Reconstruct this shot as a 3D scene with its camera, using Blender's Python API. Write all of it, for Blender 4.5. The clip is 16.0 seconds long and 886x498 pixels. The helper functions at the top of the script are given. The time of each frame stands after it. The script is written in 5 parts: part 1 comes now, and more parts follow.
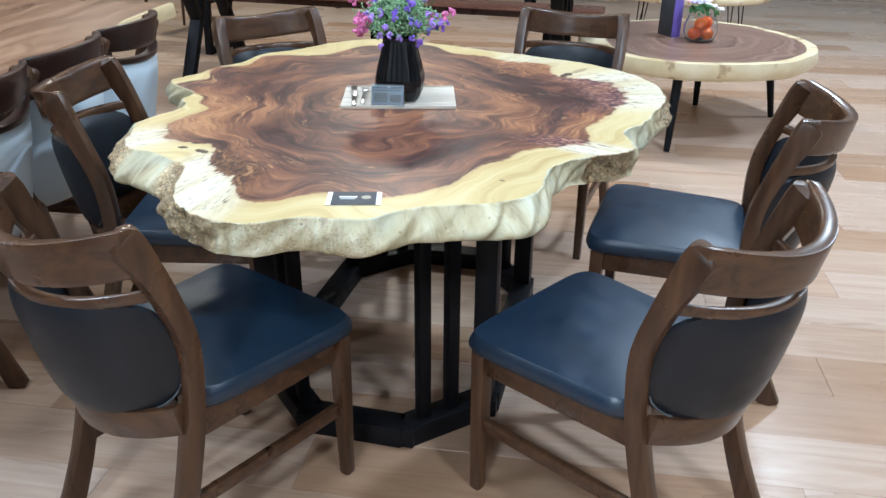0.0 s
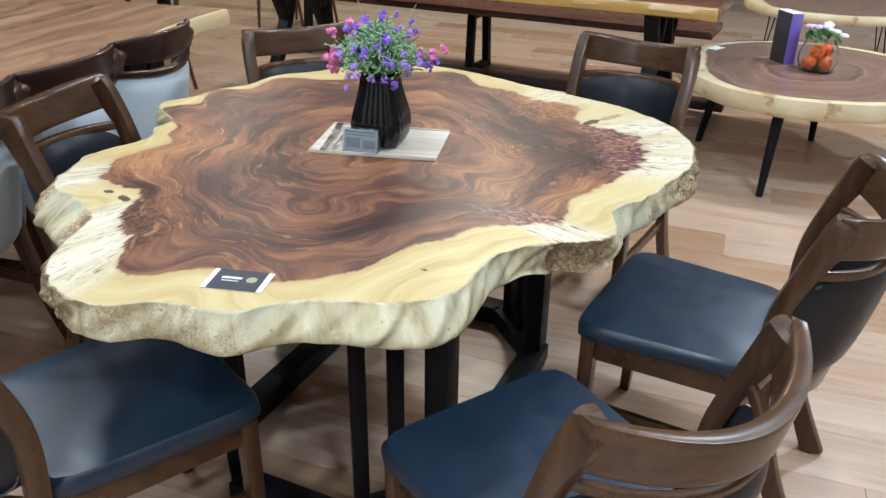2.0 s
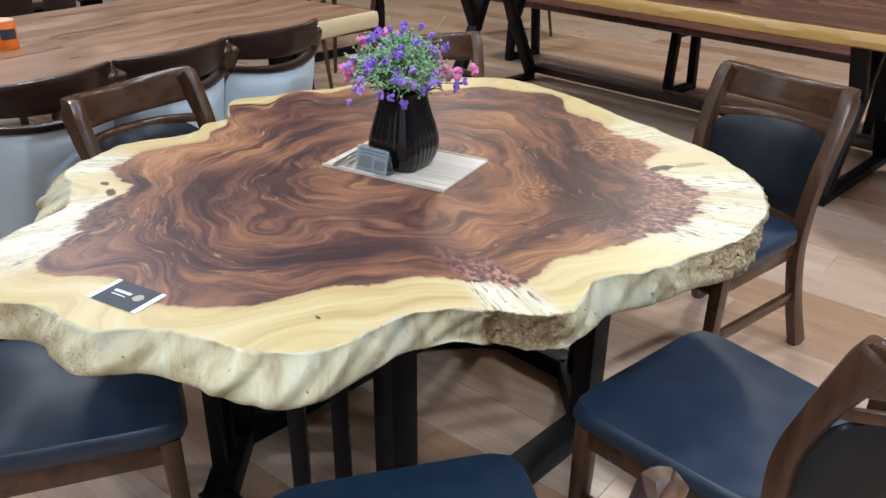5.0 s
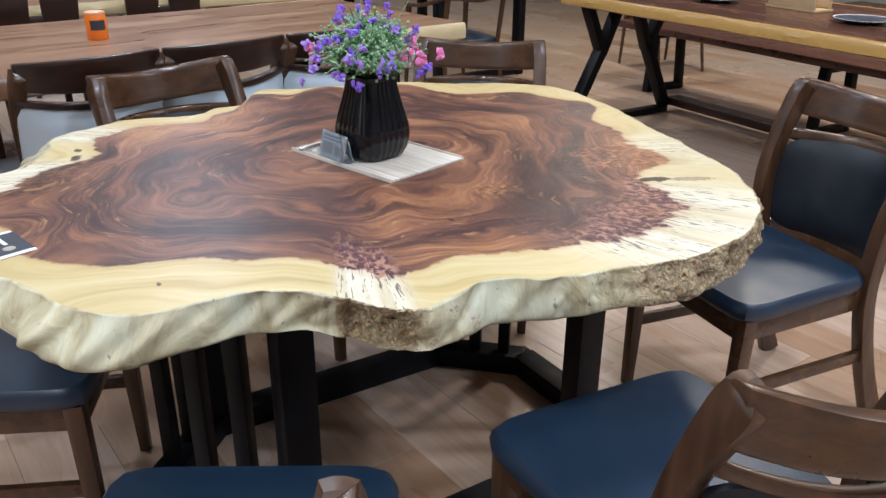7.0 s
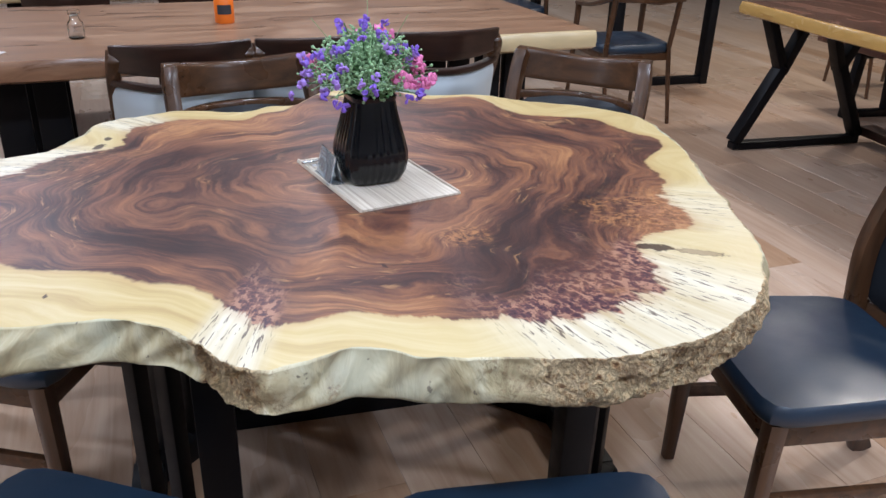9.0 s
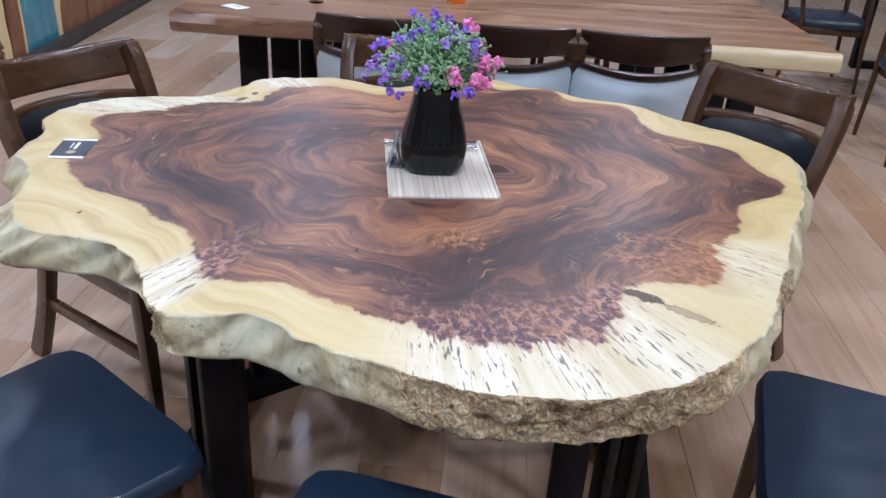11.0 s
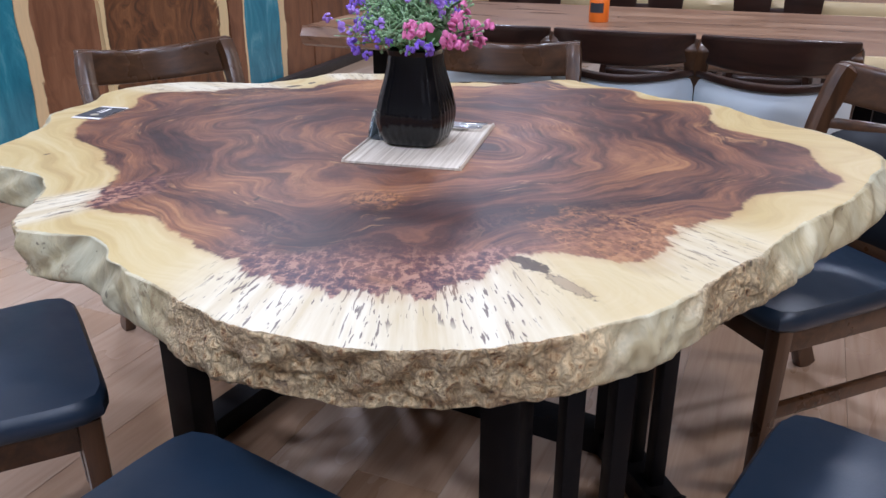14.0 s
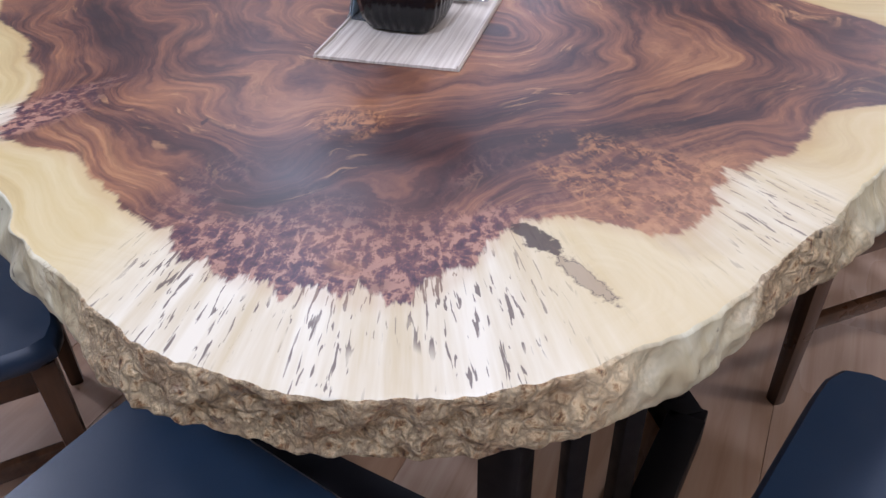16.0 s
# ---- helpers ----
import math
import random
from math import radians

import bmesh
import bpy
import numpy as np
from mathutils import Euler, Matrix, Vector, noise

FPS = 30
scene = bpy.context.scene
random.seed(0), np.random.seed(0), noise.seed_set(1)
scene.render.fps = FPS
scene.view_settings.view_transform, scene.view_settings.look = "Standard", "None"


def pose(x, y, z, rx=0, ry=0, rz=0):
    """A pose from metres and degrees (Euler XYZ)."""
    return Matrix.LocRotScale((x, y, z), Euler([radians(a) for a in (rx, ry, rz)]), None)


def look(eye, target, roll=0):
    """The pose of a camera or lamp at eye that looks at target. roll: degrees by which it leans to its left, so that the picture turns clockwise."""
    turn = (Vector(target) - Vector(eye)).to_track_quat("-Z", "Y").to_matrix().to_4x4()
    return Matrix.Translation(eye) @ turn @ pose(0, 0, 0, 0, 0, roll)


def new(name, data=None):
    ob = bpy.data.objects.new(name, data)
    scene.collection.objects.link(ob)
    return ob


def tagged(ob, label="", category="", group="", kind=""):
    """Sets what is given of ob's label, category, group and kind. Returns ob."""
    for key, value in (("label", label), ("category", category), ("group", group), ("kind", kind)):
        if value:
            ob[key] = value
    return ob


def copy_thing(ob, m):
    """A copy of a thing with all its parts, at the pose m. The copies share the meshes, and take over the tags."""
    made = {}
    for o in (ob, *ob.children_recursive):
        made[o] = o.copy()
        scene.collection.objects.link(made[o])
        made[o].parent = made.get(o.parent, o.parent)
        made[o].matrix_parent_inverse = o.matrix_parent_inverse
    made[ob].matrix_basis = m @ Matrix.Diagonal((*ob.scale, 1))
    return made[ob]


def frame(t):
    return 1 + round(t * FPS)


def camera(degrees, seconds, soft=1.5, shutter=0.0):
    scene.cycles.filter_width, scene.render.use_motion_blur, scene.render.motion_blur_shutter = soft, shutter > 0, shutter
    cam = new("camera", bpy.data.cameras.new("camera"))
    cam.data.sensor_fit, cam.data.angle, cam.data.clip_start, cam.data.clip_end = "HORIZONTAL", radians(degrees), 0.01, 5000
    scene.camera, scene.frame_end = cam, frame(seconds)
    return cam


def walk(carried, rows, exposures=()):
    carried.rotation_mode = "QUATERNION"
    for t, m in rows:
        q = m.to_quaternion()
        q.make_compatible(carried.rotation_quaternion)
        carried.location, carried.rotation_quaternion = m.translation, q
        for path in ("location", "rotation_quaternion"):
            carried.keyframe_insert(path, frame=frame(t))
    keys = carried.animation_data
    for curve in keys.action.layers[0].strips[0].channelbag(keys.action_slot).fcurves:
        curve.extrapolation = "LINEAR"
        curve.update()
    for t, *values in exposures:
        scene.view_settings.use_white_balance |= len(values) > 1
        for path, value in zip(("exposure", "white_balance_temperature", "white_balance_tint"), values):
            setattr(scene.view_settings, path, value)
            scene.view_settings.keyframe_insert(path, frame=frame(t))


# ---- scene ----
cam = camera(57.3, 16.0)
PATH = [
    (0, (0.923, 0.67, 1.372), (0.501, 2.42, 0.499), 0.5),
    (0.5, (0.989, 0.784, 1.381), (0.521, 2.522, 0.509), 0.9),
    (1, (1.107, 0.895, 1.411), (0.56, 2.608, 0.537), 0.8),
    (1.5, (1.164, 1.0, 1.428), (0.525, 2.676, 0.542), 0.8),
    (2, (1.219, 1.121, 1.431), (0.477, 2.747, 0.533), 0.8),
    (2.5, (1.288, 1.245, 1.447), (0.433, 2.81, 0.542), 0.8),
    (3, (1.372, 1.381, 1.445), (0.414, 2.877, 0.526), 1.1),
    (3.5, (1.471, 1.506, 1.45), (0.411, 2.931, 0.529), 1.0),
    (4, (1.523, 1.569, 1.443), (0.391, 2.94, 0.526), 0.9),
    (4.5, (1.535, 1.585, 1.425), (0.349, 2.916, 0.519), 0.8),
    (4.7, (1.537, 1.587, 1.418), (0.331, 2.905, 0.518), 0.7),
    (6.8, (1.736, 1.998, 1.299), (0.22, 3.021, 0.489), 0.8),
    (7, (1.77, 2.035, 1.279), (0.223, 3.012, 0.472), 0.4),
    (7.5, (1.833, 2.122, 1.299), (0.238, 2.996, 0.467), 0.0),
    (8, (1.836, 2.201, 1.273), (0.19, 3.004, 0.469), 1.1),
    (8.5, (1.794, 2.348, 1.285), (0.097, 3.017, 0.464), 1.4),
    (9, (1.803, 2.507, 1.331), (0.066, 3.016, 0.482), 1.8),
    (9.5, (1.854, 2.696, 1.36), (0.084, 3.019, 0.485), 2.0),
    (10, (1.88, 2.819, 1.363), (0.098, 2.948, 0.463), 2.4),
    (10.2, (1.869, 2.854, 1.364), (0.087, 2.906, 0.459), 2.6),
    (12.3, (1.769, 3.455, 1.399), (0.078, 2.818, 0.542), 3.4),
    (12.5, (1.76, 3.508, 1.392), (0.072, 2.836, 0.556), 3.0),
    (13, (1.708, 3.565, 1.359), (0.036, 2.807, 0.565), 2.1),
    (13.5, (1.639, 3.567, 1.261), (-0.007, 2.722, 0.501), 1.3),
    (14, (1.563, 3.554, 1.167), (-0.053, 2.665, 0.394), -0.0),
    (14.5, (1.474, 3.539, 1.12), (-0.099, 2.646, 0.267), -0.5),
    (15, (1.379, 3.52, 1.116), (-0.124, 2.632, 0.14), -1.2),
    (15.5, (1.338, 3.49, 1.178), (-0.101, 2.64, 0.08), -1.2),
    (16, (1.303, 3.453, 1.225), (-0.08, 2.633, 0.035), -1.1),
]
TINTS = [(0, 0.05, 5600, 1), (1, -0.05, 5650, 2), (2, -0.11, 6100, 4), (3, -0.16, 6250, 6), (4.5, -0.17, 6100, 7), (7, -0.14, 6050, 9),
         (9, -0.22, 6000, 11), (10.2, -0.30, 5800, 12), (12.5, -0.32, 5750, 15), (14.5, -0.34, 5950, 18), (16, -0.52, 5900, 22)]
walk(cam, [(t, look(eye, target, roll)) for t, eye, target, roll in PATH], TINTS)

# ---- light ----
world = bpy.data.worlds.new("showroom_air")
scene.world = world
world.use_nodes = True
world.node_tree.nodes["Background"].inputs[0].default_value = (0.9, 0.95, 1.0, 1)
world.node_tree.nodes["Background"].inputs[1].default_value = 0.02
scene.view_settings.exposure = 0.0

CEILING_Z = 3.3
COOL, PLAIN, WARM = (0.84, 0.94, 1.10), (0.89, 0.95, 1.05), (1.06, 0.94, 0.80)
LAMP_SPOTS = [(-4.2, 1.0, 44, COOL), (-1.9, 0.5, 48, COOL), (0.45, -1.6, 130, PLAIN), (2.5, 0.4, 56, PLAIN),
              (-4.4, 3.6, 44, PLAIN), (-1.7, 2.9, 26, PLAIN), (-0.1, 2.7, 32, PLAIN), (2.4, 3.1, 66, COOL),
              (-3.6, 7.0, 44, WARM), (-0.8, 6.3, 60, WARM), (2.0, 5.9, 72, PLAIN), (4.4, 6.4, 95, COOL)]

# ---- small builders ----


class Mat:
    """A short way to write a node material."""

    def __init__(self, name):
        self.m = bpy.data.materials.new(name)
        self.m.use_nodes = True
        self.t = self.m.node_tree
        self.b = self.t.nodes["Principled BSDF"]

    def node(self, kind, **values):
        n = self.t.nodes.new(kind)
        for k, v in values.items():
            if k in n.inputs.keys():
                self.put(n.inputs[k], v)
        return n

    def put(self, socket, v):
        if isinstance(v, bpy.types.NodeSocket):
            self.t.links.new(v, socket)
        else:
            socket.default_value = v

    def math(self, op, a, b=0.0, c=0.0, clamp=False):
        n = self.t.nodes.new("ShaderNodeMath")
        n.operation, n.use_clamp = op, clamp
        for i, v in enumerate((a, b, c)):
            self.put(n.inputs[i], v)
        return n.outputs[0]

    def attr(self, name):
        n = self.t.nodes.new("ShaderNodeAttribute")
        n.attribute_name = name
        return n.outputs["Fac"]

    def vec(self, x, y, z):
        n = self.t.nodes.new("ShaderNodeCombineXYZ")
        for i, v in enumerate((x, y, z)):
            self.put(n.inputs[i], v)
        return n.outputs[0]

    def noise(self, vector, scale, detail=3.0, rough=0.5, distortion=0.0):
        n = self.t.nodes.new("ShaderNodeTexNoise")
        self.put(n.inputs["Vector"], vector)
        for k, v in (("Scale", scale), ("Detail", detail), ("Roughness", rough), ("Distortion", distortion)):
            n.inputs[k].default_value = v
        return n.outputs["Fac"]

    def voronoi(self, vector, scale, feature="F1"):
        n = self.t.nodes.new("ShaderNodeTexVoronoi")
        n.feature = feature
        self.put(n.inputs["Vector"], vector)
        n.inputs["Scale"].default_value = scale
        return n.outputs["Distance"]

    def place(self, sx=1.0, sy=1.0, sz=1.0, shift=True):
        """Object coordinates, stretched, and shifted by a random step from thing to thing."""
        tc = self.t.nodes.new("ShaderNodeTexCoord")
        mp = self.t.nodes.new("ShaderNodeMapping")
        mp.inputs["Scale"].default_value = (sx, sy, sz)
        self.t.links.new(tc.outputs["Object"], mp.inputs["Vector"])
        if shift:
            oi = self.t.nodes.new("ShaderNodeObjectInfo")
            step = self.math("MULTIPLY", oi.outputs["Random"], 37.0)
            self.t.links.new(self.vec(step, step, step), mp.inputs["Location"])
        return mp.outputs[0]

    def random(self):
        return self.t.nodes.new("ShaderNodeObjectInfo").outputs["Random"]

    def ramp(self, fac, *stops):
        n = self.t.nodes.new("ShaderNodeValToRGB")
        self.put(n.inputs[0], fac)
        e = n.color_ramp.elements
        while len(e) < len(stops):
            e.new(0.5)
        for el, (p, c) in zip(e, stops):
            el.position = p
            el.color = (*c, 1) if not isinstance(c, (int, float)) else (c, c, c, 1)
        return n.outputs[0]

    def step(self, v, lo, hi):
        n = self.t.nodes.new("ShaderNodeMapRange")
        n.interpolation_type = "SMOOTHSTEP"
        self.put(n.inputs["Value"], v)
        n.inputs["From Min"].default_value, n.inputs["From Max"].default_value = lo, hi
        return n.outputs[0]

    def mix(self, fac, a, b, blend="MIX"):
        n = self.t.nodes.new("ShaderNodeMix")
        n.data_type, n.blend_type = "RGBA", blend
        for s, v in ((n.inputs[0], fac), (n.inputs[6], a), (n.inputs[7], b)):
            if isinstance(v, tuple) and len(v) == 3:
                v = (*v, 1)
            self.put(s, v)
        return n.outputs[2]

    def bump(self, height, strength=0.2, distance=0.002):
        n = self.t.nodes.new("ShaderNodeBump")
        n.inputs["Strength"].default_value, n.inputs["Distance"].default_value = strength, distance
        self.put(n.inputs["Height"], height)
        self.t.links.new(n.outputs[0], self.b.inputs["Normal"])

    def done(self, color, rough=0.5, metal=0.0, coat=0.0, coat_rough=0.1, **more):
        if isinstance(color, tuple) and len(color) == 3:
            color = (*color, 1)
        self.put(self.b.inputs["Base Color"], color)
        self.put(self.b.inputs["Roughness"], rough)
        self.put(self.b.inputs["Metallic"], metal)
        self.put(self.b.inputs["Coat Weight"], coat)
        self.put(self.b.inputs["Coat Roughness"], coat_rough)
        for k, v in more.items():
            self.put(self.b.inputs[k.replace("_", " ")], v)
        return self.m


def stained_wood(name, dark, light, rough=0.35, axis=2, coat=0.15):
    """Stained and lacquered wood with the grain along one axis."""
    M = Mat(name)
    long = [34.0, 34.0, 34.0]
    long[axis] = 2.2
    v = M.place(*long)
    g = M.noise(v, 1.0, 5, 0.6, 0.6)
    fine = M.noise(M.place(*[a * 6 for a in long]), 1.0, 2)
    wear = M.noise(M.place(), 9.0, 4)
    c = M.ramp(g, (0.3, dark), (0.72, light))
    c = M.mix(M.math("MULTIPLY", fine, 0.35), c, tuple(a * 0.5 for a in dark))
    M.bump(fine, 0.12, 0.001)
    return M.done(c, M.ramp(wear, (0.3, rough - 0.07), (0.75, rough + 0.1)), coat=coat, coat_rough=0.18)


def leather(name, base, rough=0.42, shine=0.5):
    """Smooth upholstery leather with a fine pore relief."""
    M = Mat(name)
    v = M.place()
    pores = M.voronoi(v, 420.0)
    folds = M.noise(v, 16.0, 4)
    dust = M.noise(v, 5.0, 3)
    c = M.mix(M.math("MULTIPLY", dust, 0.5), base, tuple(min(1, a * 1.7 + 0.004) for a in base))
    M.bump(M.math("ADD", M.math("MULTIPLY", pores, 0.25), folds), 0.22, 0.0015)
    return M.done(c, M.ramp(folds, (0.3, rough - 0.06), (0.7, rough + 0.1)), Specular_IOR_Level=shine)


def plain(name, base, rough=0.5, metal=0.0, spread=0.25, scale=14.0, **more):
    """A painted or moulded surface with slight unevenness."""
    M = Mat(name)
    n = M.noise(M.place(), scale, 4)
    c = M.mix(n, tuple(a * (1 - spread) for a in base), tuple(min(1, a * (1 + spread)) for a in base))
    M.bump(M.noise(M.place(), scale * 12, 2), 0.06, 0.001)
    return M.done(c, M.ramp(n, (0.3, max(0.02, rough - 0.08)), (0.7, min(1, rough + 0.08))), metal, **more)


WALNUT = stained_wood("walnut_stain", (0.036, 0.0165, 0.0080), (0.115, 0.053, 0.0235), 0.32)
WALNUT_X = stained_wood("walnut_stain_cross", (0.036, 0.0165, 0.0080), (0.115, 0.053, 0.0235), 0.30, 0)
WENGE = stained_wood("dark_stain", (0.016, 0.007, 0.005), (0.050, 0.020, 0.013), 0.36, 0)
BENCHWOOD = stained_wood("bench_stain", (0.060, 0.022, 0.016), (0.150, 0.062, 0.042), 0.3, 0)
NAVY = leather("navy_leather", (0.0075, 0.0200, 0.0395), 0.36, 0.66)
SLATE = leather("slate_leather", (0.0065, 0.0085, 0.0125), 0.40, 0.36)
PALE = leather("pale_grey_leather", (0.52, 0.60, 0.68), 0.5)
IRON = plain("black_iron", (0.004, 0.004, 0.0055), 0.5, 0.0, 0.3, 22.0, Specular_IOR_Level=0.2)
EBONY = plain("black_glaze", (0.003, 0.0035, 0.005), 0.14, 0.0, 0.3, 30.0, coat=0.15, coat_rough=0.05, Specular_IOR_Level=0.35)
PIPING = plain("piping_cord", (0.09, 0.10, 0.11), 0.35, 0.0, 0.1)
STEEL = plain("steel", (0.62, 0.63, 0.65), 0.24, 1.0, 0.08)
WHITE = plain("white_card", (0.78, 0.78, 0.77), 0.6, 0.0, 0.04)
CHARCOAL = plain("charcoal_card", (0.035, 0.040, 0.050), 0.5, 0.0, 0.1)
PLASTER = plain("wall_paint", (0.58, 0.57, 0.55), 0.8, 0.0, 0.05, 3.0)
CEILING = plain("ceiling_paint", (0.72, 0.72, 0.71), 0.85, 0.0, 0.04, 3.0)
ORANGE = plain("orange_plastic", (0.85, 0.19, 0.015), 0.35, 0.0, 0.08)
PLINTH = plain("plinth_paint", (0.035, 0.030, 0.028), 0.45, 0.0, 0.3)
CYANCLOTH = plain("cyan_paint", (0.03, 0.42, 0.55), 0.4, 0.0, 0.1)
PURPLE = plain("purple_petal", (0.25, 0.13, 0.66), 0.6, 0.0, 0.35, 60.0)
LILAC = plain("lilac_petal", (0.40, 0.24, 0.72), 0.6, 0.0, 0.3, 60.0)
PINK = plain("pink_petal", (0.74, 0.20, 0.42), 0.6, 0.0, 0.4, 70.0)
LEAF = plain("green_leaf", (0.055, 0.17, 0.05), 0.5, 0.0, 0.4, 40.0)
SPRIG = plain("pale_green_sprig", (0.27, 0.44, 0.23), 0.55, 0.0, 0.3, 50.0)
GLASS = Mat("clear_glass").done((0.95, 0.98, 1.0), 0.03, Transmission_Weight=1.0, IOR=1.45)
ACRYLIC = Mat("clear_acrylic").done((0.86, 0.92, 0.96), 0.06, Transmission_Weight=0.9, IOR=1.35)


def straw():
    M = Mat("woven_straw")
    weave = M.noise(M.place(2.0, 160.0, 2.0, False), 1.0, 3, 0.7)
    cross = M.noise(M.place(60.0, 4.0, 4.0, False), 1.0, 2)
    c = M.ramp(weave, (0.3, (0.40, 0.34, 0.27)), (0.5, (0.60, 0.54, 0.45)), (0.7, (0.72, 0.67, 0.58)))
    M.bump(M.math("ADD", weave, M.math("MULTIPLY", cross, 0.4)), 0.5, 0.002)
    return M.done(c, 0.75)


STRAW = straw()


def slab_wood(name, dark, mid, light, sap=(0.62, 0.44, 0.20), rough=0.3, axis="X", figure=1.0):
    """Wide live-edge plank: wavy grain along one axis, pale sapwood where the attribute 'sap' rises."""
    M = Mat(name)
    st = {"X": (0.55, 5.0, 2.0), "Y": (5.0, 0.55, 2.0), "Z": (5.0, 2.0, 0.55)}[axis]
    w = M.noise(M.place(1.3, 1.3, 1.3), 1.0, 3)
    tc = M.place(*st)
    shift = M.t.nodes.new("ShaderNodeVectorMath")
    shift.operation = "ADD"
    M.t.links.new(tc, shift.inputs[0])
    ww = M.math("MULTIPLY", M.math("SUBTRACT", w, 0.5), 3.2 * figure)
    M.t.links.new(M.vec(ww, ww, ww), shift.inputs[1])
    g = M.noise(shift.outputs[0], 2.2, 5, 0.62, 0.8)
    fine = M.noise(M.place(*[a * 26 for a in st]), 1.0, 2)
    c = M.ramp(g, (0.30, dark), (0.47, mid), (0.66, light))
    c = M.mix(M.math("MULTIPLY", fine, 0.4), c, dark)
    s = M.step(M.math("ADD", M.attr("sap"), M.math("MULTIPLY", M.math("SUBTRACT", g, 0.5), 0.9)), 0.45, 0.55)
    sapc = M.mix(fine, sap, tuple(min(1, a * 1.22) for a in sap))
    c = M.mix(s, c, sapc)
    M.bump(fine, 0.08, 0.001)
    return M.done(c, M.ramp(g, (0.3, rough - 0.05), (0.7, rough + 0.08)), coat=0.1, coat_rough=0.2)


LONGWOOD = slab_wood("long_table_wood", (0.125, 0.062, 0.035), (0.28, 0.150, 0.084), (0.42, 0.250, 0.150), (0.56, 0.45, 0.26), axis="Y", figure=0.5)
TRESTLEWOOD = slab_wood("trestle_table_wood", (0.030, 0.011, 0.008), (0.085, 0.032, 0.020), (0.17, 0.070, 0.040), (0.46, 0.28, 0.085), 0.24, "X", 0.6)
SLABDARK = slab_wood("figured_slab_wood", (0.030, 0.012, 0.006), (0.155, 0.060, 0.021), (0.30, 0.125, 0.045), (0.66, 0.50, 0.26), 0.4, "Z", 1.5)
SLABBROWN = slab_wood("brown_slab_wood", (0.120, 0.046, 0.020), (0.225, 0.092, 0.040), (0.31, 0.140, 0.066), (0.66, 0.48, 0.26), 0.45, "Z", 0.7)


def resin():
    M = Mat("cyan_resin")
    n = M.noise(M.place(4, 4, 1.5), 1.6, 6, 0.65, 1.0)
    c = M.ramp(n, (0.3, (0.015, 0.14, 0.21)), (0.55, (0.035, 0.24, 0.32)), (0.75, (0.16, 0.42, 0.48)))
    return M.done(c, 0.18, coat=0.4)


RESIN = resin()


def floor_wood():
    M = Mat("oak_laminate")
    v = M.place(1.6, 22.0, 1.0)
    g = M.noise(v, 1.0, 5, 0.6, 1.2)
    fine = M.noise(M.place(6.0, 150.0, 1.0), 1.0, 2)
    r = M.random()
    cloud = M.noise(M.place(1.0, 2.4, 1.0), 1.6, 3)
    c = M.ramp(g, (0.25, (0.365, 0.240, 0.165)), (0.5, (0.455, 0.325, 0.238)), (0.78, (0.52, 0.400, 0.310)))
    tone = M.ramp(r, (0.0, (0.78, 0.66, 0.54)), (0.3, (0.98, 0.93, 0.88)), (0.65, (1.0, 1.0, 1.0)), (1.0, (1.07, 1.10, 1.15)))
    c = M.mix(1.0, c, tone, "MULTIPLY")
    c = M.mix(M.math("MULTIPLY", fine, 0.16), c, (0.22, 0.15, 0.10))
    M.bump(fine, 0.08, 0.001)
    return M.done(c, M.ramp(cloud, (0.3, 0.24), (0.7, 0.36)))


FLOORWOOD = floor_wood()

# ---- mesh helpers ----


def part(name, bm, material, parent=None, label="", smooth=True):
    """Links a bmesh as one mesh object under a thing or a part."""
    me = bpy.data.meshes.new(name)
    bm.normal_update()
    bm.to_mesh(me)
    bm.free()
    if smooth:
        for p in me.polygons:
            p.use_smooth = True
        me.set_sharp_from_angle(angle=radians(38))
    me.materials.append(material)
    ob = new(name, me)
    if parent is not None:
        ob.parent = parent
    if label:
        ob["label"] = label
    return ob


def thing(name, m, label, category, group=""):
    ob = new(name)
    ob.empty_display_size = 0.1
    ob.matrix_basis = m
    return tagged(ob, label, category, group)


def box(sx, sy, sz, at=(0, 0, 0), bevel=0.004, m=None, taper=1.0, segments=2):
    """A bevelled block round its middle; taper narrows its lower end."""
    bm = bmesh.new()
    bmesh.ops.create_cube(bm, size=1.0)
    for v in bm.verts:
        k = taper if v.co.z < 0 else 1.0
        v.co = Vector((v.co.x * sx * k, v.co.y * sy * k, v.co.z * sz))
    if bevel > 0:
        bmesh.ops.bevel(bm, geom=bm.edges[:], offset=min(bevel, min(sx, sy, sz) * 0.45), segments=segments, affect="EDGES", profile=0.5)
    bm.transform(Matrix.Translation(at) @ (m or Matrix()))
    return bm


def bar(a, b, w, h, bevel=0.003, up=(0, 0, 1)):
    """A squared bar from a to b, w across and h deep."""
    a, b = Vector(a), Vector(b)
    d = b - a
    z = d.normalized()
    u = Vector(up)
    if abs(z.dot(u)) > 0.98:
        u = Vector((0, 1, 0))
    x = u.cross(z).normalized()
    y = z.cross(x)
    r = Matrix((x, y, z)).transposed().to_4x4()
    bm = box(w, h, d.length, (0, 0, 0), bevel)
    bm.transform(Matrix.Translation((a + b) / 2) @ r)
    return bm


